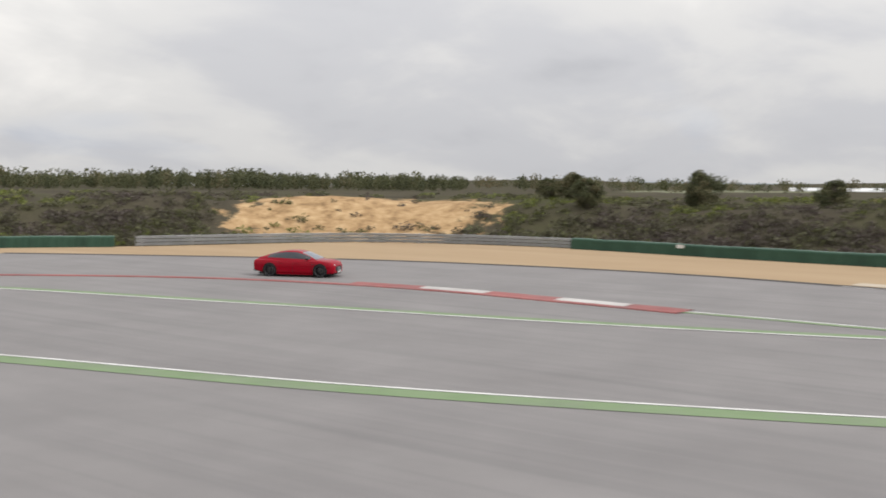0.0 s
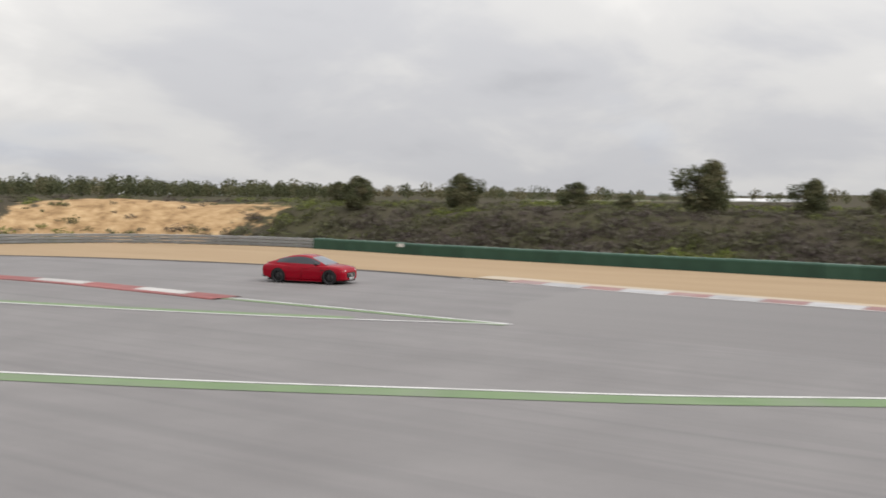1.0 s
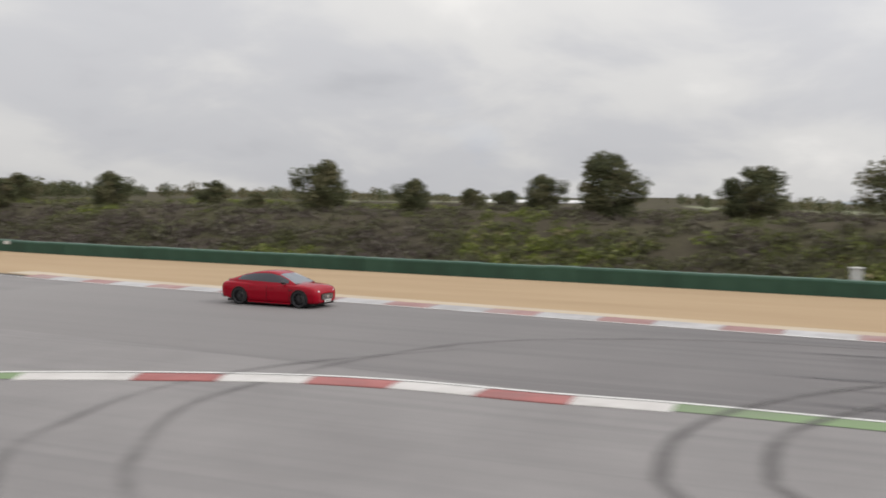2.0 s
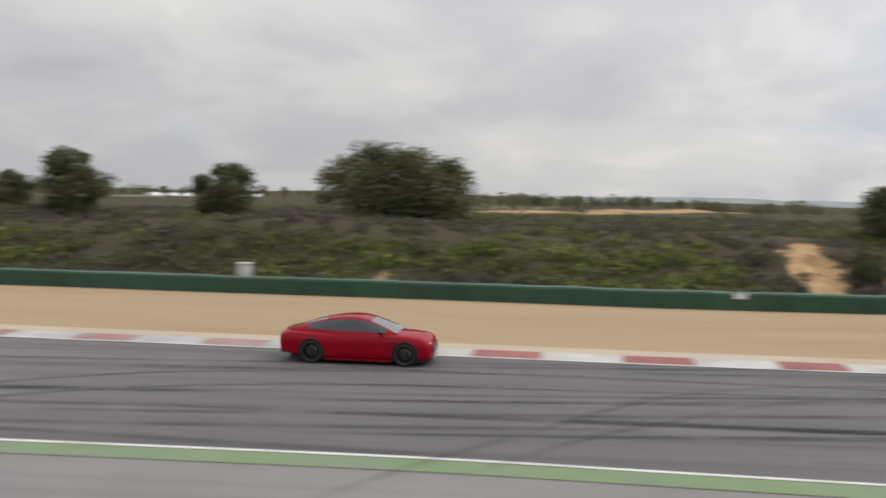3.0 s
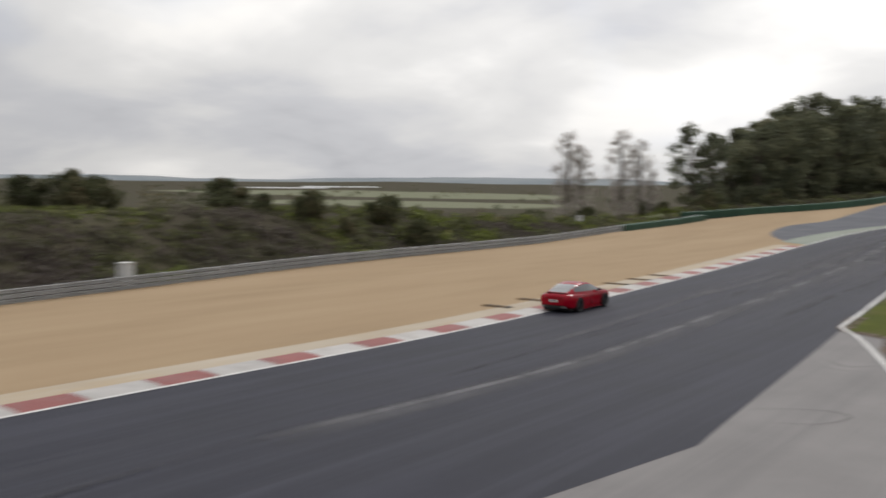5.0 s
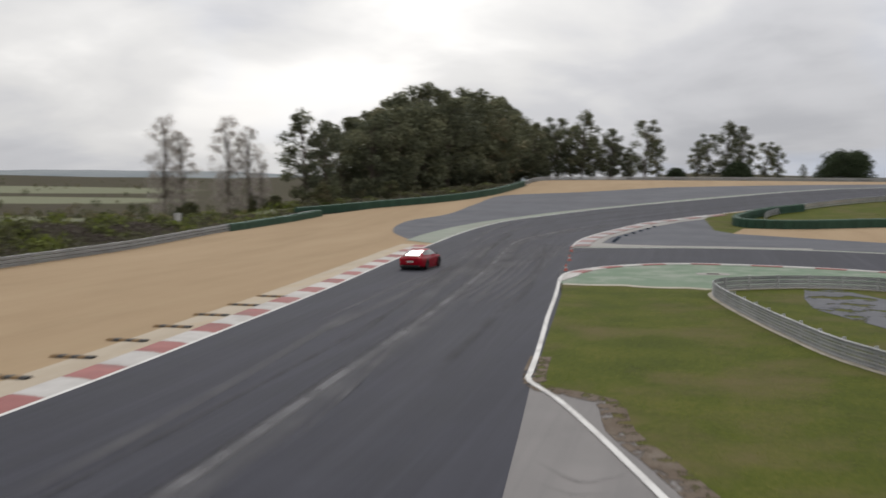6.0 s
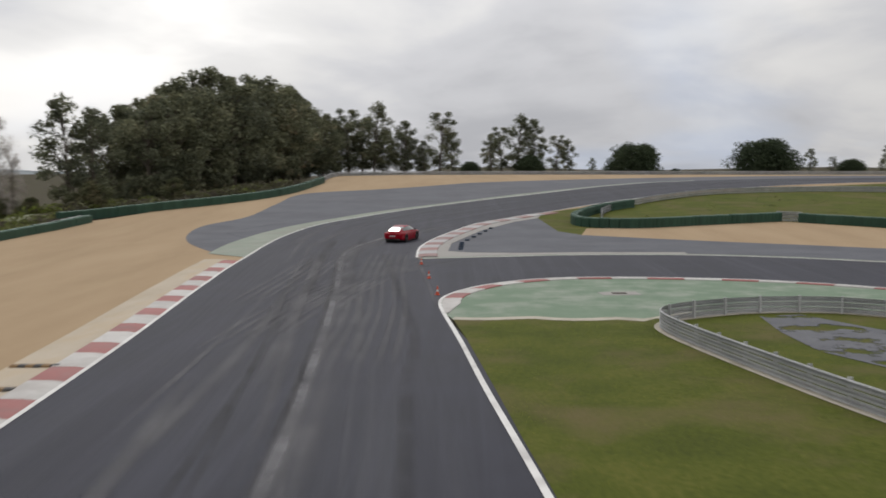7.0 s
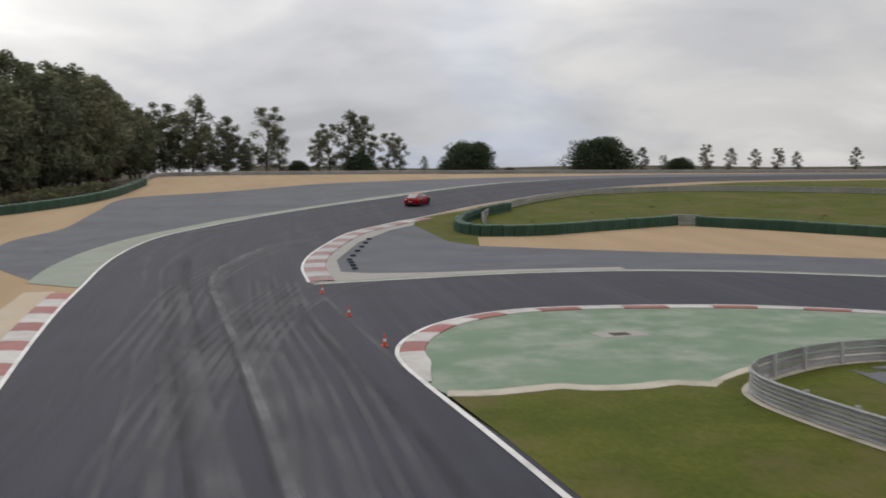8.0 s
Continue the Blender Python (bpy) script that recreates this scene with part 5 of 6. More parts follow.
def build_grass():
    n = 45000
    x, y = RNG.uniform(-7.9, 19.4, n), RNG.uniform(30, 77, n)
    edge = np.interp(y, [36.4, 39.0, 41.4, 44.8, 45.9, 47.6, 51.4, 56.2, 62.1, 70.9, 76.3] + [77.5], [0.08, -0.94, -1.92, -2.63, -4.6, -5.2, -5.55, -6.0, -6.5, -7.3, -7.9] + [40])
    keep = (x > edge + 0.15) & (y < 76.2) & ~((np.hypot((x - 10.5) / 4.6, (y - 67) / 10) < 0.9))
    x, y = x[keep], y[keep]
    dens = np.array([noise.noise(Vector((a * 0.35, b * 0.35, 0))) for a, b in zip(x, y)])
    x, y, dens = x[dens > -0.25], y[dens > -0.25], dens[dens > -0.25]
    m = len(x)
    c = np.stack([x, y, 0.04 + berm(x, y)], 1)
    me = leaves_mesh("grass_tufts", c, RNG.uniform(0.015, 0.034, m), np.clip(0.45 + dens * 0.8 + RNG.normal(size=m) * 0.15, 0, 1), M_BLADE, slim=0.22)
    tagged(new("grass_tufts", me), "short uneven tufts of infield grass", "grass", kind="stuff")
    spots = []
    for k in range(900):
        a, b = float(RNG.uniform(5, 85)), float(RNG.uniform(110, 192))
        if noise.noise(Vector((a * 0.1, b * 0.1, 5.0))) < 0.0:
            continue
        if b > np.interp(a, [5.9, 16.8, 36.9, 65.6, 82.4], [130.0, 158.8, 176.1, 183.5, 181.6]) or b < np.interp(a, [6.0, 11.6, 27.9, 44.3, 54.8, 68], [136.5, 138.0, 145.1, 134.0, 119.6, 90]):
            continue
        spots.append((a, b, float(RNG.uniform(0.25, 0.6)), float(np.clip(0.5 + RNG.normal() * 0.1, 0.3, 0.75))))
    clumps("mound_tufts", "long grass tufts on the mound", spots, 0.13, M_SHRUB, 60, "grass", slim=0.25)


build_grass()


# ---- small things ----
def build_small():
    white = surface("weathered_white", [(0.50, 0.49, 0.47), (0.60, 0.59, 0.57), (0.68, 0.67, 0.65)], scale=3, fine=20, bump=0.1)
    # pale boards on the tyre wall
    for x, y, z, yaw in ((-41.45, -108.7, 0.72, -5), (-36.45, -22.6, 0.7, 0)):
        sign = tagged(new("marker_board"), "small pale board on the green tyre wall", "sign", "boards on the tyre wall")
        sign.matrix_world = pose(x, y, z, 0, 0, yaw)
        bm = bmesh.new()
        box0(bm, (0.0, 0.03), (-0.3, 0.3), (-0.13, 0.13))
        part("panel", bm, white, sign)
        bm = bmesh.new()
        box0(bm, (-0.12, 0.0), (-0.03, 0.03), (-0.1, 0.1))
        part("bracket", bm, M_STEEL, sign)
    # white cabinets behind barrier and rail
    for x, y, h, s in ((-41.4, -48.6, 1.35, 0.62), (-45.0, 35.7, 1.6, 0.72), (-60.9, 122.8, 1.7, 0.6)):
        post = tagged(new("marshal_post"), "weathered white cabinet behind the barrier", "cabinet", "white cabinets")
        post.matrix_world = pose(x, y, land(x, y) - 0.05)
        bm = bmesh.new()
        box0(bm, (-s / 2, s / 2), (-s / 2, s / 2), (0, h))
        part("body", bm, white, post)
        bm = bmesh.new()
        box0(bm, (-s / 2 - 0.05, s / 2 + 0.05), (-s / 2 - 0.05, s / 2 + 0.05), (h, h + 0.06))
        part("lid", bm, white, post)
        bm = bmesh.new()
        box0(bm, (s / 2, s / 2 + 0.02), (-s / 2 + 0.06, s / 2 - 0.06), (0.15, h - 0.1))
        part("door", bm, white, post)
    # traffic cones across the junction
    orange, pale = plain("cone_orange", (0.62, 0.09, 0.035), 0.6), plain("cone_white", (0.7, 0.7, 0.68), 0.6)
    for x, y in ((-10.35, 101.6), (-9.55, 93.5), (-8.82, 85.3)):
        cone = tagged(new("traffic_cone"), "orange and white traffic cone on the asphalt", "traffic cone", "traffic cones")
        cone.matrix_world = pose(x, y, rise(y) + 0.03) @ Matrix.Scale(0.66, 4)
        bm = bmesh.new()
        box0(bm, (-0.2, 0.2), (-0.2, 0.2), (0, 0.04))
        part("base", bm, orange, cone)
        for z0, z1, m in ((0.04, 0.28, orange), (0.28, 0.45, pale), (0.45, 0.75, orange)):
            bm = bmesh.new()
            bmesh.ops.create_cone(bm, cap_ends=True, segments=20, radius1=0.15 - 0.15 * z0, radius2=0.15 - 0.15 * z1, depth=z1 - z0, matrix=Matrix.Translation((0, 0, (z0 + z1) / 2)))
            part("band", bm, m, cone)
    # drain cover in the green apron
    drain = tagged(new("drain_cover"), "rusty drain cover in a concrete collar", "drain", kind="structure")
    drain.matrix_world = pose(1.4, 86.0, rise(86.0) + 0.036, 0, 0, 5)
    bm = bmesh.new()
    box0(bm, (-1.1, 1.1), (-0.7, 0.7), (0, 0.012))
    part("collar", bm, M_CONCRETE, drain)
    bm = bmesh.new()
    box0(bm, (-0.4, 0.4), (-0.3, 0.3), (0.012, 0.03))
    part("cover", bm, plain("rusty_iron", (0.06, 0.045, 0.035), 0.8, 0.4), drain)
    # blue and black tyres lining the inner corner
    navy = surface("blue_tyre", [(0.015, 0.025, 0.045), (0.03, 0.05, 0.085), (0.05, 0.075, 0.11)], scale=2, fine=12, per_piece=0.4)
    for k in range(9):
        f = k / 8
        x, y = np.interp(f, [0, 0.4, 1], [-7.68, -7.56, -4.5]), np.interp(f, [0, 0.4, 1], [112.7, 118.7, 133.5])
        stack = tagged(new("tyre_stack"), "single small dark blue tyre lying by the kerb", "tyres", "tyre stacks")
        stack.matrix_world = pose(float(x) + 0.2, float(y), rise(float(y)) + 0.04, 0, 0, 40.0 * k) @ Matrix.Scale(0.68, 4)
        bm = bmesh.new()
        ring = [(0.30, 0.02), (0.34, 0.10), (0.30, 0.20), (0.18, 0.19), (0.17, 0.03)]
        rows = [[bm.verts.new((r * math.cos(a), r * math.sin(a), z)) for r, z in ring] for a in [2 * math.pi * q / 16 for q in range(16)]]
        for q in range(16):
            for w in range(5):
                bm.faces.new((rows[q][w], rows[(q + 1) % 16][w], rows[(q + 1) % 16][(w + 1) % 5], rows[q][(w + 1) % 5]))
        bmesh.ops.recalc_face_normals(bm, faces=bm.faces)
        part("tyre", bm, navy, stack)
    # long white greenhouses on the horizon
    film = surface("greenhouse_film", [(0.62, 0.63, 0.64), (0.72, 0.72, 0.72), (0.8, 0.8, 0.79)], scale=0.1, fine=2, bump=0.0)
    for yaw, dist, length in ((104.5, 420, 30), (101.5, 430, 20), (139, 430, 40), (133, 440, 20), (45, 1500, 150), (41.5, 1600, 120)):
        x, y = 25 - math.sin(radians(yaw)) * dist, -70 + math.cos(radians(yaw)) * dist
        house = tagged(new("greenhouse"), "long low white greenhouse in the distance", "greenhouse", "greenhouses")
        house.matrix_world = pose(x, y, land(x, y) - 1.5, 0, 0, yaw)
        for k in range(3):
            bm = bmesh.new()
            arc = [(4.0 * math.cos(math.pi * q / 8), 1.4 + 1.5 * math.sin(math.pi * q / 8)) for q in range(9)]
            arc = [(4.0, 0)] + arc + [(-4.0, 0)]
            ends = [[bm.verts.new((ex * length / 2, k * 8.2 + a, z)) for a, z in arc] for ex in (-1, 1)]
            for q in range(len(arc) - 1):
                bm.faces.new((ends[0][q], ends[1][q], ends[1][q + 1], ends[0][q + 1]))
            bm.faces.new(ends[0])
            bm.faces.new(ends[1])
            bmesh.ops.recalc_face_normals(bm, faces=bm.faces)
            part("bay", bm, film, house)


def box0(bm, xs, ys, zs):
    bmesh.ops.create_cube(bm, size=1.0, matrix=Matrix.Translation((sum(xs) / 2, sum(ys) / 2, sum(zs) / 2)) @ Matrix.Diagonal((xs[1] - xs[0], ys[1] - ys[0], zs[1] - zs[0], 1)))


build_small()


# ---- marks on the asphalt ----
def ribbon(name, points, width, material, label, lift=0.047):
    """A thin film along a line, fading out towards both edges and both ends."""
    line = smooth(points, 0.8)
    across = (-0.5, -0.18, 0.18, 0.5)
    sides = [offset(line, w * width) for w in across]
    n = len(line)
    verts = [(p.x, p.y, rise(p.y) + lift) for row in sides for p in row]
    ends = [min(1.0, k / 5, (n - 1 - k) / 5) for k in range(n)]
    fade = [e * (0.0 if j in (0, 3) else 1.0) for j in range(4) for e in ends]
    me = bpy.data.meshes.new(name)
    me.from_pydata(verts, [], [(j * n + k, j * n + k + 1, (j + 1) * n + k + 1, (j + 1) * n + k) for j in range(3) for k in range(n - 1)][::-1])
    me.attributes.new("edge", "FLOAT", "POINT").data.foreach_set("value", fade)
    me.materials.append(material)
    return tagged(new(name, me), label, "tyre mark", kind="structure")


def build_streaks():
    """Dust drawn out along the whole width of the dark track."""
    line = [p for p in smooth(NEW_EDGE, 2.0) if p.x < 80]
    widths = [0.25, 1.7, 3.9, 6.6, 9.4, 11.4, 12.6]
    arc = [0.0]
    for a, b in zip(line, line[1:]):
        arc.append(arc[-1] + (b - a).length)
    n = len(line)
    verts, fade, uv = [], [], []
    for w in widths:
        for k, p in enumerate(offset(line, -w)):
            verts.append((p.x, p.y, rise(p.y) + 0.034))
            fade.append(min(1.0, k / 3) * float(np.interp(p.y, [20, 60], [0.5, 1.0])) * (0.0 if w in (widths[0], widths[-1]) else 1.0))
            uv.append((arc[k], w))
    me = bpy.data.meshes.new("dust_film")
    me.from_pydata(verts, [], [(j * n + k, (j + 1) * n + k, (j + 1) * n + k + 1, j * n + k + 1) for j in range(len(widths) - 1) for k in range(n - 1)])
    me.attributes.new("edge", "FLOAT", "POINT").data.foreach_set("value", fade)
    layer = me.uv_layers.new(name="track")
    for loop in me.loops:
        layer.data[loop.index].uv = uv[loop.vertex_index]
    me.materials.append(M_STREAK)
    tagged(new("dust_film", me), "pale dust streaks drawn along the dark asphalt", "dust", kind="structure")


def build_marks():
    for pts in ([(-31.2, 129.6), (-29.8, 126.4), (-27.0, 122.4)], [(-31.2, 129.8), (-29.6, 134.0), (-27.8, 138.0)], [(-30.6, 129.4), (-28.4, 130.4), (-26.4, 132.4)]):
        ribbon("repair_seam", pts, 0.5, M_MARK_DARK, "dark repaired seam in the run-off asphalt", 0.05)
    ribbon("asphalt_smear", [(-19.0, 3.4), (-15.5, 1.2), (-11.0, 2.0), (-7.2, 2.6), (-5.2, 2.8)], 7.0, M_SMEAR, "dark smeared edge where the new asphalt begins", 0.0395)
    for pts, w in (([(9, -57), (3.1, -62.8), (0.3, -64.1), (-3.5, -64.7), (-8, -63.6), (-13, -60)], 0.28), ([(8, -55), (3.4, -59.8), (1.2, -61.4), (-2.2, -62.9), (-5.4, -62.9), (-8.7, -62.5), (-13.4, -60.9), (-16.3, -58), (-18.6, -52.9), (-18.9, -46)], 0.28),
                   ([(4.5, -48), (0.2, -51.8), (-1.8, -52.5), (-4.7, -52.5), (-8, -51.4), (-11.6, -49), (-14.1, -46.2), (-15.7, -43.2), (-16.8, -38), (-17.2, -31)], 0.30), ([(4, -46.2), (-0.6, -50.1), (-2.2, -50.7), (-5.2, -50.6), (-8.2, -49.3), (-10.5, -47.6), (-13.1, -43.9), (-14.6, -39), (-15.3, -32)], 0.30),
                   ([(-4, -37), (-7.6, -34.7), (-10.1, -32.8), (-14.4, -29.4), (-16.6, -25.5), (-17.29, -20.23), (-17.36, -11.84), (-17.09, 1.48)], 0.24), ([(-6, -34.5), (-9.6, -31.7), (-11.7, -29.4), (-14, -26.7), (-15.2, -23.41), (-15.23, -16), (-14.73, -3.06)], 0.24)):
        ribbon("skid_mark", pts, w * 1.5, M_MARK if w > 0.28 else M_MARK_FAINT, "curved dark rubber skid mark on the asphalt")
    random.seed(5)
    for k in range(44):
        x, y, n = random.uniform(-18.2, -8), random.uniform(-52, -8), random.uniform(9, 26)
        dx = random.uniform(-0.16, 0.08)
        ribbon("rubber_line", [(x, y), (x + dx * n * 0.4, y + n * 0.5), (x + dx * n, y + n)], random.uniform(0.25, 0.6), M_MARK_DARK, "faint rubber line left by braking tyres", 0.041 + 0.0002 * k)
    seam = [(-12.75, 131.66), (-15.43, 121.08), (-16.65, 114.04), (-16.69, 106.49), (-15.68, 96.39), (-14.71, 87.08), (-13.90, 78.36), (-13.37, 72.37), (-12.76, 64.73), (-12.19, 57.23), (-11.59, 46.77), (-10.79, 30.40), (-11.80, 16.00)]
    ribbon("dusty_seam", seam, 0.6, M_SEAM, "pale dusty seam between paving lanes", 0.044)
    ribbon("dusty_seam", [(x + 0.35, y) for x, y in seam], 1.5, M_DUST, "soft dust spread beside the paving seam", 0.0425)
    ribbon("rubber_line", [(x - 0.3, y) for x, y in seam[1:]], 0.3, M_MARK_DARK, "dark rubber edge of the paving seam", 0.0455)
    ribbon("rubber_line", [(-19.49, 110.20), (-17.54, 90.92), (-16.25, 78.69), (-15.48, 71.20), (-14.61, 62.18), (-13.59, 46.58), (-12.87, 24.85)], 0.35, M_MARK_DARK, "dark rubber line along the racing asphalt", 0.0458)
    ribbon("dusty_seam", [(-18.73, 109.65), (-16.90, 90.91), (-15.66, 78.71), (-14.92, 71.24), (-14.09, 62.24)], 0.9, M_DUST, "soft dust beside the rubber line", 0.0428)
    ribbon("rubber_line", [(-13.71, 109.82), (-12.30, 98.16), (-10.66, 83.14), (-9.64, 73.55), (-9.33, 67.46), (-9.25, 61.34), (-8.52, 46.70)], 0.6, M_MARK_DARK, "dark rubber line along the racing asphalt", 0.046)
    ribbon("dusty_seam", [(-8.68, 79.73), (-9.28, 87.84), (-10.02, 96.26), (-10.67, 103.83)], 0.4, M_DUST, "pale dusty joint across the junction", 0.0462)
    for pts in ([(-16.51, 69.20), (-15.86, 81.42), (-14.20, 94.51), (-11.57, 106.91)], [(-15.50, 76.13), (-14.45, 86.73), (-12.31, 96.92), (-8.47, 104.94)], [(-18.36, 81.37), (-18.21, 94.42), (-17.67, 106.81), (-14.87, 121.34), (-9.23, 136.29)], [(-11.47, 64.62), (-11.82, 78.78), (-12.86, 94.45), (-13.26, 109.79)]):
        for q, shift in enumerate((-1.3, -0.75, -0.2, 0.3, 0.95, 1.5)):
            ribbon("tyre_dust", [(x + shift, y + 0.7 * shift) for x, y in pts], 0.3 + 0.05 * (q % 3), M_DUST, "fine pale tyre traces sweeping through the junction", 0.0422 + 0.0001 * q)
    edge = smooth(NEW_EDGE, 1.0)
    for k in range(16):
        y0 = random.uniform(21.88, 120.55)
        some = [p for p in edge if y0 < p.y < y0 + random.uniform(18.00, 42.00)]
        if len(some) < 8:
            continue
        d0, d1 = random.uniform(1.5, 9.5), random.uniform(-1.6, 1.6)
        pts = offset(some, -d0)
        pts = [(p.x + d1 * j / len(pts), p.y) for j, p in enumerate(pts)][::3]
        ribbon("tyre_dust", pts, random.uniform(0.25, 0.8), M_DUST if k % 3 else M_MARK_DARK, "faint tyre trace sweeping into the bend", 0.0405 + 0.0001 * k)
    for pts in ([(-3.73, 38.11), (-2.83, 36.96), (-2.23, 36.79), (-1.32, 37.92)], [(-3.56, 36.58), (-2.56, 35.80), (-1.61, 36.24)], [(-3.09, 27.51), (-2.07, 28.42), (-0.97, 28.96), (-0.25, 28.51), (-0.84, 27.01), (-2.18, 26.39)]):
        ribbon("skid_mark", pts, 0.2, M_MARK, "small looping skid mark on the pale apron")


build_streaks()
build_marks()


# ---- the car ----
def catmull(ys, vs, y):
    """Smooth value at y through rows sorted by rising y."""
    k = int(np.clip(np.searchsorted(ys, y) - 1, 0, len(ys) - 2))
    s = (y - ys[k]) / (ys[k + 1] - ys[k])
    s = min(max(s, 0.0), 1.0)

    def slope(i):
        a, b = max(i - 1, 0), min(i + 1, len(ys) - 1)
        return (vs[b] - vs[a]) / (ys[b] - ys[a])
    h = ys[k + 1] - ys[k]
    return ((2 * s ** 3 - 3 * s ** 2 + 1) * vs[k] + (s ** 3 - 2 * s ** 2 + s) * h * slope(k) + (-2 * s ** 3 + 3 * s ** 2) * vs[k + 1] + (s ** 3 - s ** 2) * h * slope(k + 1))


def grid_part(name, grid, keep, material, parent, label=""):
    """The quads of a grid of points for which keep(row, column) holds, as one part."""
    bm = bmesh.new()
    made = {}

    def vert(i, j):
        if (i, j) not in made:
            made[i, j] = bm.verts.new(grid[i][j])
        return made[i, j]
    for i in range(len(grid) - 1):
        for j in range(len(grid[0]) - 1):
            if keep(i, j):
                q = [vert(i, j), vert(i + 1, j), vert(i + 1, j + 1), vert(i, j + 1)]
                q = [v for k, v in enumerate(q) if all((v.co - w.co).length > 1e-4 for w in q[:k])]
                if len(q) > 2:
                    try:
                        bm.faces.new(q)
                    except ValueError:
                        pass
    bmesh.ops.recalc_face_normals(bm, faces=bm.faces)
    ob = part(name, bm, material, parent, label, soft=True)
    return ob


def box(bm, x0, x1, y0, y1, z0, z1, bevel=0.0):
    made = bmesh.ops.create_cube(bm, size=1.0, matrix=Matrix.Translation(((x0 + x1) / 2, (y0 + y1) / 2, (z0 + z1) / 2)) @ Matrix.Diagonal((x1 - x0, y1 - y0, z1 - z0, 1)))
    if bevel:
        edges = {e for v in made["verts"] for e in v.link_edges}
        bmesh.ops.bevel(bm, geom=list(edges), offset=bevel, segments=2, affect="EDGES")


def lathe(bm, prof, n=40, axis_x=0.0):
    """A ring round the x axis from (x, radius) points."""
    rows = []
    for k in range(n):
        a = 2 * math.pi * k / n
        rows.append([bm.verts.new((x + axis_x, r * math.cos(a), r * math.sin(a))) for x, r in prof])
    for k in range(n):
        r0, r1 = rows[k], rows[(k + 1) % n]
        for j in range(len(prof) - 1):
            bm.faces.new((r0[j], r1[j], r1[j + 1], r0[j + 1]))
    bmesh.ops.recalc_face_normals(bm, faces=bm.faces)


def build_wheel(parent, x, y, side, mats):
    wheel = new("wheel")
    wheel.parent = parent
    s = side
    bm = bmesh.new()
    lathe(bm, [(-0.13 * s, 0.262), (-0.135 * s, 0.32), (-0.11 * s, 0.352), (-0.05 * s, 0.36), (0.05 * s, 0.36), (0.11 * s, 0.352), (0.138 * s, 0.325), (0.135 * s, 0.27), (0.125 * s, 0.262)], 44)
    part("tyre", bm, mats["tyre"], wheel, "black low-profile tyre", soft=True)
    bm = bmesh.new()
    lathe(bm, [(-0.12 * s, 0.25), (0.10 * s, 0.243), (0.128 * s, 0.262), (0.12 * s, 0.27), (-0.12 * s, 0.27)], 44)
    rim = part("rim", bm, mats["rim"], wheel, "dark grey alloy rim", soft=True)
    for k in range(10):
        a = 2 * math.pi * k / 10
        bm = bmesh.new()
        box(bm, 0.085 * s - 0.012, 0.085 * s + 0.012, -0.017, 0.017, 0.05, 0.252)
        for v in bm.verts:
            if v.co.z < 0.1:
                v.co.x += 0.018 * s
        bmesh.ops.rotate(bm, verts=bm.verts, cent=(0, 0, 0), matrix=Matrix.Rotation(a, 3, "X"))
        part("spoke", bm, mats["rim"], rim)
    bm = bmesh.new()
    lathe(bm, [(0.05 * s, 0.001), (0.115 * s, 0.02), (0.115 * s, 0.055), (0.06 * s, 0.07)], 20)
    part("hub_cap", bm, mats["hub"], rim, soft=True)
    bm = bmesh.new()
    lathe(bm, [(0.0, 0.06), (0.012 * s, 0.06), (0.012 * s, 0.2), (0.0, 0.2), (0.0, 0.06)], 32)
    part("brake_disc", bm, mats["disc"], wheel, "steel brake disc", soft=True)
    m = pose(x, y, 0.36)
    wheel.matrix_basis = m
    return wheel, m


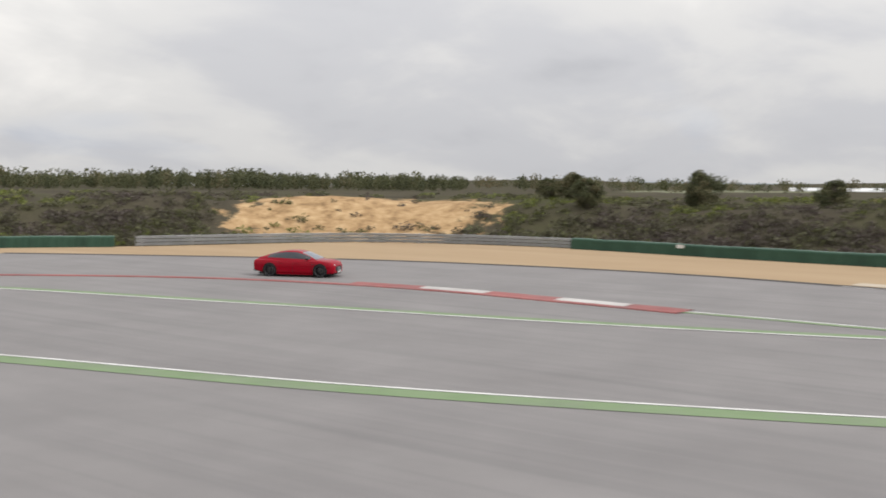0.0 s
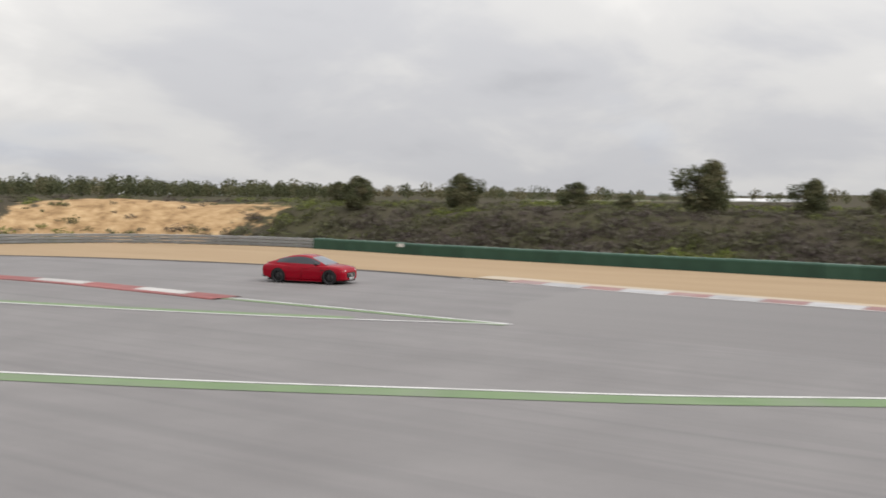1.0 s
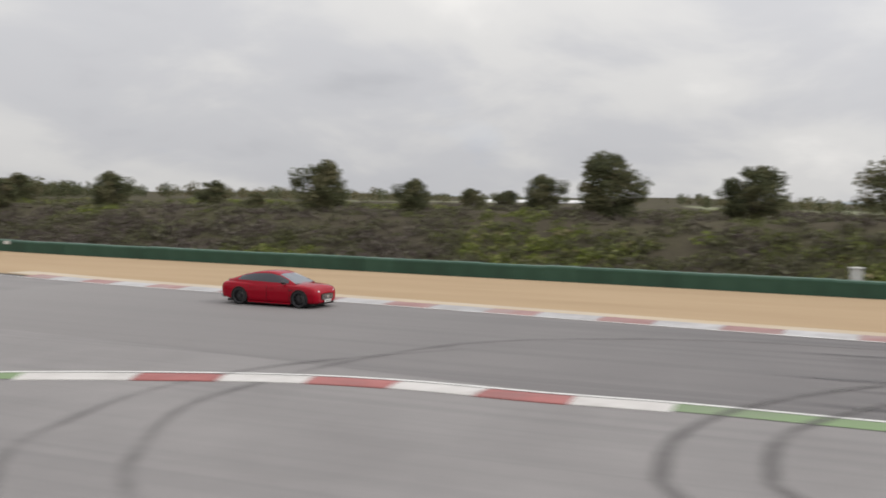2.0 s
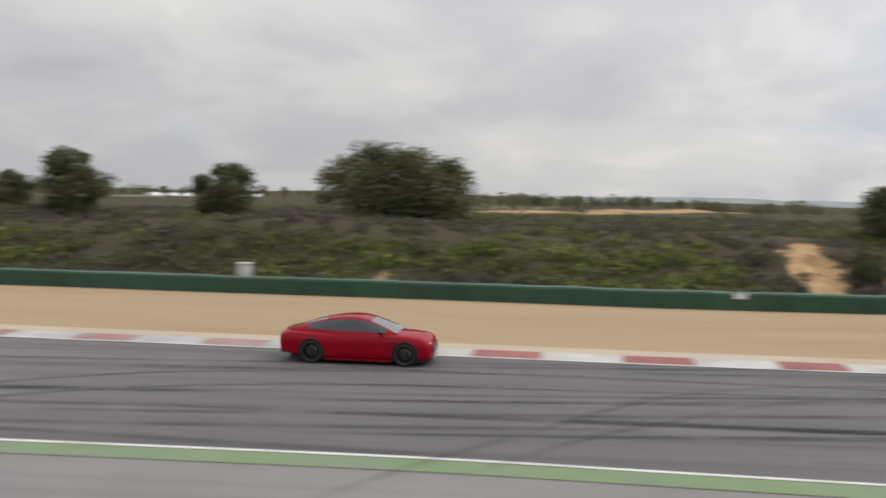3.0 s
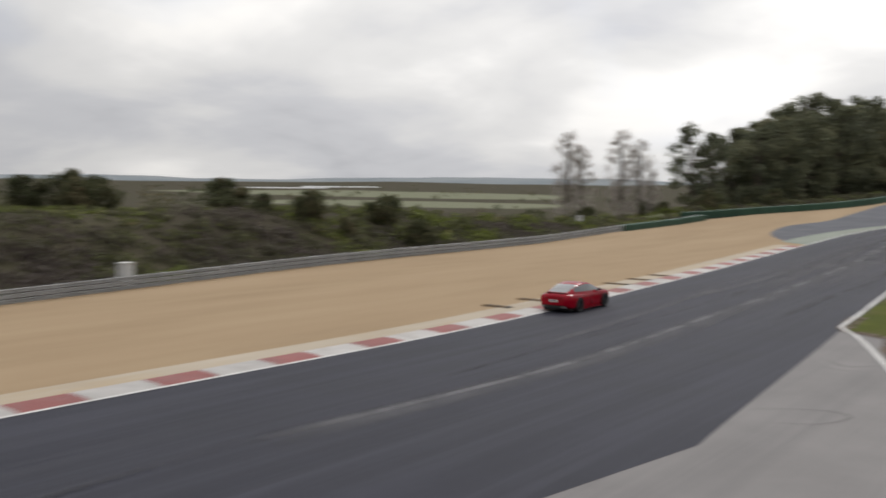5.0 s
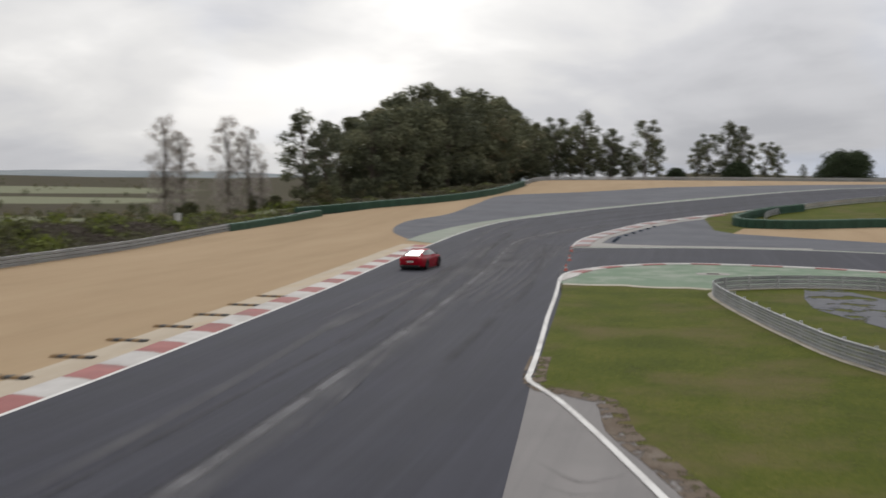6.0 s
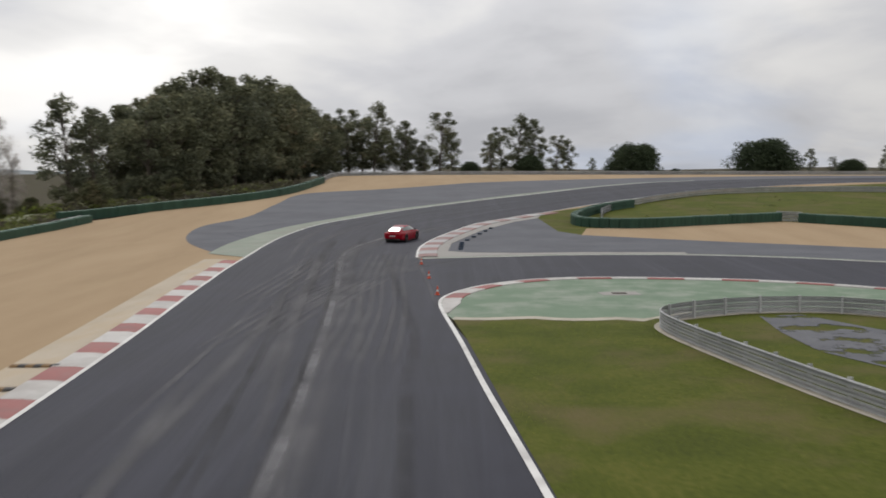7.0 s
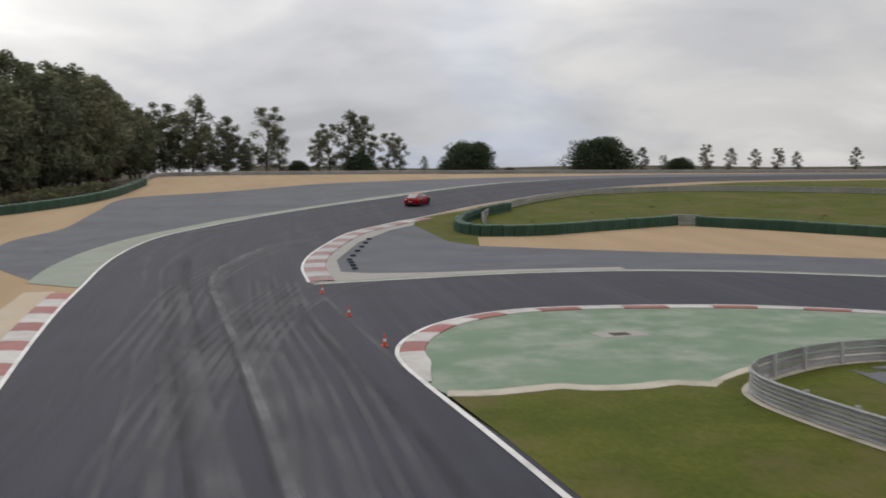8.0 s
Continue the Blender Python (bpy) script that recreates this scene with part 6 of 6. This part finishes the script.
def build_car():
    red = plain("red_paint", (0.28, 0.001, 0.012), 0.4, 0.0, coat=0.8, specular=0.0)
    red.node_tree.nodes["Principled BSDF"].inputs["Coat IOR"].default_value = 1.33
    glass = plain("dark_glass", (0.006, 0.010, 0.018), 0.05, 0.0, coat=0.6, specular=0.5)
    clear = plain("screen_glass", (0.02, 0.026, 0.034), 0.10, 0.0, coat=1.0, specular=0.6)
    black = plain("gloss_black_trim", (0.008, 0.008, 0.009), 0.35)
    matt = plain("black_plastic", (0.012, 0.012, 0.012), 0.7)
    chrome = plain("bright_trim", (0.6, 0.6, 0.62), 0.2, 0.9)
    mats = {"tyre": M_RUBBER, "rim": plain("dark_alloy", (0.045, 0.045, 0.048), 0.32, 0.8), "hub": plain("hub_black", (0.02, 0.02, 0.02), 0.4), "disc": plain("disc_steel", (0.22, 0.21, 0.20), 0.4, 0.8)}
    car = tagged(new("car"), "glossy red four-door fastback car driving fast round the track", "car")
    # body shell: rows along y of half width, underside, shoulder height, height at the middle
    rows = [(-2.64, 0.58, 0.44, 0.74, 0.86), (-2.58, 0.74, 0.36, 0.80, 0.93), (-2.42, 0.86, 0.28, 0.86, 1.0), (-2.1, 0.935, 0.22, 0.90, 1.015), (-1.475, 0.985, 0.17, 0.915, 0.99), (-0.9, 0.965, 0.165, 0.89, 0.95),
            (0.0, 0.955, 0.165, 0.90, 0.95), (0.8, 0.955, 0.165, 0.905, 0.985), (1.1, 0.965, 0.165, 0.90, 1.0), (1.475, 0.978, 0.17, 0.885, 0.99), (1.9, 0.955, 0.18, 0.835, 0.95), (2.15, 0.91, 0.19, 0.775, 0.885),
            (2.29, 0.83, 0.21, 0.69, 0.80), (2.38, 0.68, 0.26, 0.58, 0.66)]
    ys = [r[0] for r in rows]
    n = 130
    grid = []
    for i in range(n + 1):
        y = ys[0] + (ys[-1] - ys[0]) * i / n
        w, zb, zs, zt = (catmull(ys, [r[k] for r in rows], y) for k in (1, 2, 3, 4))
        h = zs - zb
        half = [(0.0, zb), (0.80 * w, zb), (0.94 * w, zb + 0.05), (0.975 * w, zb + 0.25 * h), (0.985 * w, zb + 0.45 * h), (1.0 * w, zb + 0.62 * h), (0.99 * w, zb + 0.80 * h), (0.955 * w, zs - 0.015), (0.90 * w, zs + 0.02 + 0.10 * (zt - zs)),
                (0.70 * w, zs + 0.55 * (zt - zs)), (0.40 * w, zs + 0.88 * (zt - zs)), (0.0, zt)]
        fine = []
        for (xa, za), (xb, zc) in zip(half, half[1:]):
            steps = 4 if 0.93 * w < xb + 1e-6 and xa > 0.7 * w else 1
            fine += [(xa + (xb - xa) * q / steps, za + (zc - za) * q / steps) for q in range(steps)]
        half = fine + [half[-1]]
        grid.append([Vector((x, y, z)) for x, z in half] + [Vector((-x, y, z)) for x, z in half[-2::-1]])
    count = min(len(r) for r in grid)
    assert all(len(r) == count for r in grid)

    def off_wheel(i, j):
        c = (grid[i][j] + grid[i + 1][j + 1]) / 2
        return min(math.hypot(abs(c.y) - 1.475, c.z - 0.37), 9) > 0.372 or c.z > 0.8 or abs(c.x) < 0.55
    body = grid_part("body", grid, off_wheel, red, car, "glossy red painted body")
    for k, name in ((0, "rear_bumper"), (-1, "front_bumper")):
        bm = bmesh.new()
        bm.faces.new([bm.verts.new(v) for v in grid[k][:-1]])
        part(name, bm, red, car)
    # greenhouse
    gy = [-2.28, -1.95, -1.6, -1.2, -0.8, -0.35, 0.0, 0.3, 0.55, 0.85, 1.18]
    roof = [1.03, 1.12, 1.235, 1.345, 1.42, 1.455, 1.44, 1.375, 1.285, 1.15, 0.99]
    belt = [1.015, 1.03, 1.04, 1.04, 1.03, 1.02, 1.01, 1.003, 0.995, 0.985, 0.975]
    wide = [0.60, 0.70, 0.77, 0.82, 0.845, 0.855, 0.855, 0.85, 0.84, 0.82, 0.79]
    top = [0.50, 0.52, 0.535, 0.555, 0.575, 0.59, 0.60, 0.605, 0.62, 0.66, 0.72]
    rowsn = 46
    cab, cy = [], []
    for i in range(rowsn + 1):
        y = gy[0] + (gy[-1] - gy[0]) * i / rowsn
        r, b, w, t = (catmull(gy, v, y) for v in (roof, belt, wide, top))
        d = max(r - b, 0.012)
        half = [(w + 0.05, b - 0.13), (w, b), (w - 0.35 * (w - t) * 0.8, b + 0.40 * d), (t + 0.055, b + 0.80 * d), (t + 0.02, b + 0.90 * d), (t * 0.93, b + 0.955 * d), (t * 0.5, b + 0.992 * d), (0.0, b + d)]
        cab.append([Vector((x, y, z)) for x, z in half] + [Vector((-x, y, z)) for x, z in half[-2::-1]])
        cy.append(y)
    last = len(cab[0]) - 2

    def mid(i):
        return (cy[i] + cy[i + 1]) / 2

    def col(j):
        return min(j, last - j)

    def is_side(i, j):
        return (col(j) == 1 and -1.66 < mid(i) < 0.86) or (col(j) == 2 and -1.58 < mid(i) < 0.86)

    def is_screen(i, j):
        return col(j) >= 4 and 0.34 < mid(i) < 1.15

    def is_rear(i, j):
        return col(j) >= 4 and -2.2 < mid(i) < -1.1
    grid_part("windscreen", cab, is_screen, plain("windscreen_glass", (0.05, 0.065, 0.08), 0.05, 0.0, coat=0.8, specular=0.9), car, "sky-reflecting windscreen")
    grid_part("rear_window", cab, is_rear, clear, car, "sloping rear window")
    for s, lo, hi, name in ((0, -0.42, 0.86, "front_side_window"), (0, -1.9, -0.42, "rear_side_window"), (1, -0.42, 0.86, "front_side_window"), (1, -1.9, -0.42, "rear_side_window")):
        grid_part(name, cab, lambda i, j, s=s, lo=lo, hi=hi: is_side(i, j) and (j > last / 2) == bool(s) and lo < mid(i) < hi, glass, car, "dark tinted side window")
    grid_part("roof", cab, lambda i, j: not (is_side(i, j) or is_screen(i, j) or is_rear(i, j)), red, car, "red roof with slim pillars")
    for s in (1, -1):
        bm = bmesh.new()
        box(bm, s * 0.806 - 0.012, s * 0.806 + 0.012, -0.46, -0.40, 0.93, 1.22, 0.004)
        for v in bm.verts:
            if v.co.z > 1.1:
                v.co.x -= s * 0.088
        part("pillar", bm, black, car)
        # mirror
        bm = bmesh.new()
        bmesh.ops.create_uvsphere(bm, u_segments=14, v_segments=8, radius=1.0, matrix=Matrix.Translation((s * 1.0, 0.72, 1.03)) @ Matrix.Diagonal((0.12, 0.07, 0.075, 1)))
        box(bm, min(s * 0.84, s * 0.93), max(s * 0.84, s * 0.93), 0.70, 0.75, 0.955, 0.985)
        part("wing_mirror", bm, black, car, "black wing mirror", soft=True)
        # black arches round the wheels
        for y in (-1.475, 1.475):
            bm = bmesh.new()
            turn = [math.pi * (-0.18 + 1.36 * q / 30) for q in range(31)]
            prof = [(0.60, 0.40), (0.965, 0.402), (0.992, 0.398), (0.992, 0.372), (0.95, 0.368), (0.60, 0.368)]
            rows_a = [[bm.verts.new((s * px, y + pr * math.cos(q), 0.37 + pr * math.sin(q))) for px, pr in prof] for q in turn]
            for r0, r1 in zip(rows_a, rows_a[1:]):
                for q in range(5):
                    bm.faces.new((r0[q], r1[q], r1[q + 1], r0[q + 1]))
            bm.faces.new([r[0] for r in rows_a])
            bmesh.ops.recalc_face_normals(bm, faces=bm.faces)
            part("wheel_arch", bm, matt, car)
        # sill, doors, handles, vents
        bm = bmesh.new()
        box(bm, min(s * 0.88, s * 0.975), max(s * 0.88, s * 0.975), -1.05, 1.05, 0.135, 0.19, 0.015)
        part("side_skirt", bm, red, car)
        bm = bmesh.new()
        box(bm, min(s * 0.86, s * 0.955), max(s * 0.86, s * 0.955), -1.05, 1.05, 0.115, 0.138, 0.005)
        part("sill", bm, black, car)
        for y, name in ((0.98, "door_gap"), (-0.12, "door_gap"), (-1.02, "door_gap")):
            bm = bmesh.new()
            box(bm, s * 0.951 - 0.008, s * 0.951 + 0.008, y - 0.003, y + 0.003, 0.27, 0.85)
            part(name, bm, matt, car)
        for y in (0.12, -0.82):
            bm = bmesh.new()
            box(bm, s * 0.965 - 0.015, s * 0.965 + 0.015, y - 0.10, y + 0.10, 0.765, 0.79, 0.008)
            part("door_handle", bm, red, car)
        bm = bmesh.new()
        box(bm, s * 0.966 - 0.012, s * 0.966 + 0.012, 0.98, 1.2, 0.70, 0.735, 0.006)
        part("side_vent", bm, black, car, "black vent behind the front wheel")
        # lamps
        bm = bmesh.new()
        box(bm, -0.19, 0.19, -0.03, 0.03, -0.045, 0.045, 0.015)
        bmesh.ops.transform(bm, verts=bm.verts, matrix=Matrix.Translation((s * 0.70, 2.23, 0.70)) @ Matrix.Rotation(radians(-38 * s), 4, "Z") @ Matrix.Rotation(radians(-28), 4, "X") @ Matrix.Rotation(radians(-8 * s), 4, "Y"))
        part("headlight", bm, plain("lamp_glass", (0.75, 0.78, 0.80), 0.08, 0.0, coat=1.0), car, "clear glass headlight")
        bm = bmesh.new()
        box(bm, -0.26, 0.26, -0.02, 0.02, -0.032, 0.032, 0.01)
        bmesh.ops.transform(bm, verts=bm.verts, matrix=Matrix.Translation((s * 0.60, -2.565, 0.80)) @ Matrix.Rotation(radians(30 * s), 4, "Z"))
        part("tail_light", bm, plain("tail_glass", (0.20, 0.01, 0.012), 0.12, 0.0, coat=1.0), car, "slim dark red tail light")
        for x in (0.52, 0.66):
            bm = bmesh.new()
            box(bm, s * x - 0.06, s * x + 0.06, -2.66, -2.52, 0.29, 0.355, 0.02)
            part("exhaust_tip", bm, chrome, car, "chrome exhaust tip")
        bm = bmesh.new()
        box(bm, -0.17, 0.17, -0.03, 0.03, -0.08, 0.08, 0.02)
        bmesh.ops.transform(bm, verts=bm.verts, matrix=Matrix.Translation((s * 0.70, 2.27, 0.36)) @ Matrix.Rotation(radians(-32 * s), 4, "Z"))
        part("air_intake", bm, matt, car, "black front air intake")
    bm = bmesh.new()
    box(bm, -0.48, 0.48, 2.34, 2.425, 0.33, 0.60, 0.04)
    grille = part("grille", bm, matt, car, "black grille with upright bars")
    for k in range(13):
        bm = bmesh.new()
        x = -0.42 + 0.07 * k
        box(bm, x - 0.008, x + 0.008, 2.42, 2.436, 0.36, 0.58)
        part("bar", bm, chrome, grille)
    bm = bmesh.new()
    bmesh.ops.create_cone(bm, cap_ends=True, segments=24, radius1=0.075, radius2=0.075, depth=0.02, matrix=Matrix.Translation((0, 2.44, 0.48)) @ Matrix.Rotation(radians(90), 4, "X"))
    part("badge", bm, chrome, grille)
    bm = bmesh.new()
    box(bm, -0.66, 0.66, 2.15, 2.34, 0.16, 0.20, 0.02)
    part("front_splitter", bm, black, car)
    bm = bmesh.new()
    box(bm, -0.66, 0.66, -2.64, -2.35, 0.25, 0.40, 0.03)
    part("diffuser", bm, matt, car, "black rear diffuser")
    bm = bmesh.new()
    box(bm, -0.46, 0.46, -2.44, -2.37, 0.99, 1.012, 0.006)
    for v in bm.verts:
        v.co.z += 0.012 if v.co.y < -2.40 else 0.0
    part("spoiler", bm, black, car, "raised black spoiler lip")
    white = plain("plate_white", (0.75, 0.75, 0.73), 0.5)
    for y, z, s in ((-2.655, 0.63, -1), (2.445, 0.30, 1)):
        bm = bmesh.new()
        box(bm, -0.26, 0.26, y - 0.008, y + 0.008, z - 0.056, z + 0.056, 0.004)
        plate = part("number_plate", bm, white, car, "white plate with dark bars")
        bm = bmesh.new()
        for k in range(6):
            x = -0.19 + 0.072 * k
            box(bm, x - 0.022, x + 0.022, y + s * 0.008, y + s * 0.011, z - 0.032, z + 0.032)
        part("plate_marks", bm, matt, plate)
    bm = bmesh.new()
    box(bm, -0.80, 0.80, -2.2, 2.15, 0.12, 0.20)
    part("underbody", bm, matt, car)
    # short overhangs at both ends
    for ob in car.children_recursive:
        if ob.type == "MESH":
            for v in ob.data.vertices:
                if v.co.y > 1.9:
                    v.co.y = 1.9 + (v.co.y - 1.9) * 0.74
                elif v.co.y < -1.95:
                    v.co.y = -1.95 + (v.co.y + 1.95) * 0.90
    wheels = []
    for x, y in ((0.86, 1.475), (-0.86, 1.475), (0.86, -1.475), (-0.86, -1.475)):
        wheels.append(build_wheel(car, x, y, 1 if x > 0 else -1, mats))
    return car, wheels


CAR, WHEELS = build_car()


# ---- what moves ----
# seconds, place of the car between its axles, heading
CAR_ROWS = [
    (0, -11.67, -119.80, 22.3),
    (0.25, -13.53, -115.07, 22.7),
    (0.5, -15.48, -109.81, 20.3),
    (0.75, -17.19, -104.50, 16.4),
    (1, -18.56, -98.78, 11.9),
    (1.5, -21.04, -85.81, 3.7),
    (1.75, -21.01, -78.96, 0.7),
    (2, -20.67, -71.72, -1.5),
    (2.2, -20.24, -65.55, -2.6),
    (2.5, -19.74, -55.69, -3.4),
    (2.75, -19.25, -47.07, -3.5),
    (3, -18.75, -38.10, -3.1),
    (3.3, -18.26, -26.93, -2.3),
    (3.5, -18.21, -19.52, -1.6),
    (3.8, -18.03, -8.75, -0.6),
    (4, -18.07, -0.28, -0.0),
    (4.2, -18.12, 8.08, 0.5),
    (4.5, -18.02, 22.26, 0.1),
    (4.75, -18.13, 33.85, 1.0),
    (5, -18.41, 45.08, 1.8),
    (5.3, -18.92, 58.26, 2.3),
    (5.5, -19.17, 65.74, 1.9),
    (5.75, -19.30, 74.79, 0.5),
    (6, -19.39, 84.38, -2.0),
    (6.25, -18.82, 94.26, -5.5),
    (6.5, -17.46, 103.11, -9.5),
    (6.75, -15.57, 112.25, -13.3),
    (7, -12.90, 121.51, -16.7),
    (7.25, -9.45, 132.99, -19.7),
    (7.5, -5.14, 144.63, -22.3),
    (7.75, -0.26, 154.70, -25.2),
    (8, 5.21, 165.87, -29.4),
]


def car_pose(x, y, yaw):
    slope = math.degrees(math.atan2(rise(y + 1.5) - rise(y - 1.5), 3.0))
    return pose(x, y, rise(y) + 0.026, 0, 0, yaw) @ pose(0, 0, 0, slope)


def motions():
    walk(CAR, [(t, car_pose(x, y, yaw)) for t, x, y, yaw in CAR_ROWS])
    for wheel, m in WHEELS:
        walk(wheel, [(0.1 * k, m @ pose(0, 0, 0, -75.0 * k)) for k in range(81)])


motions()
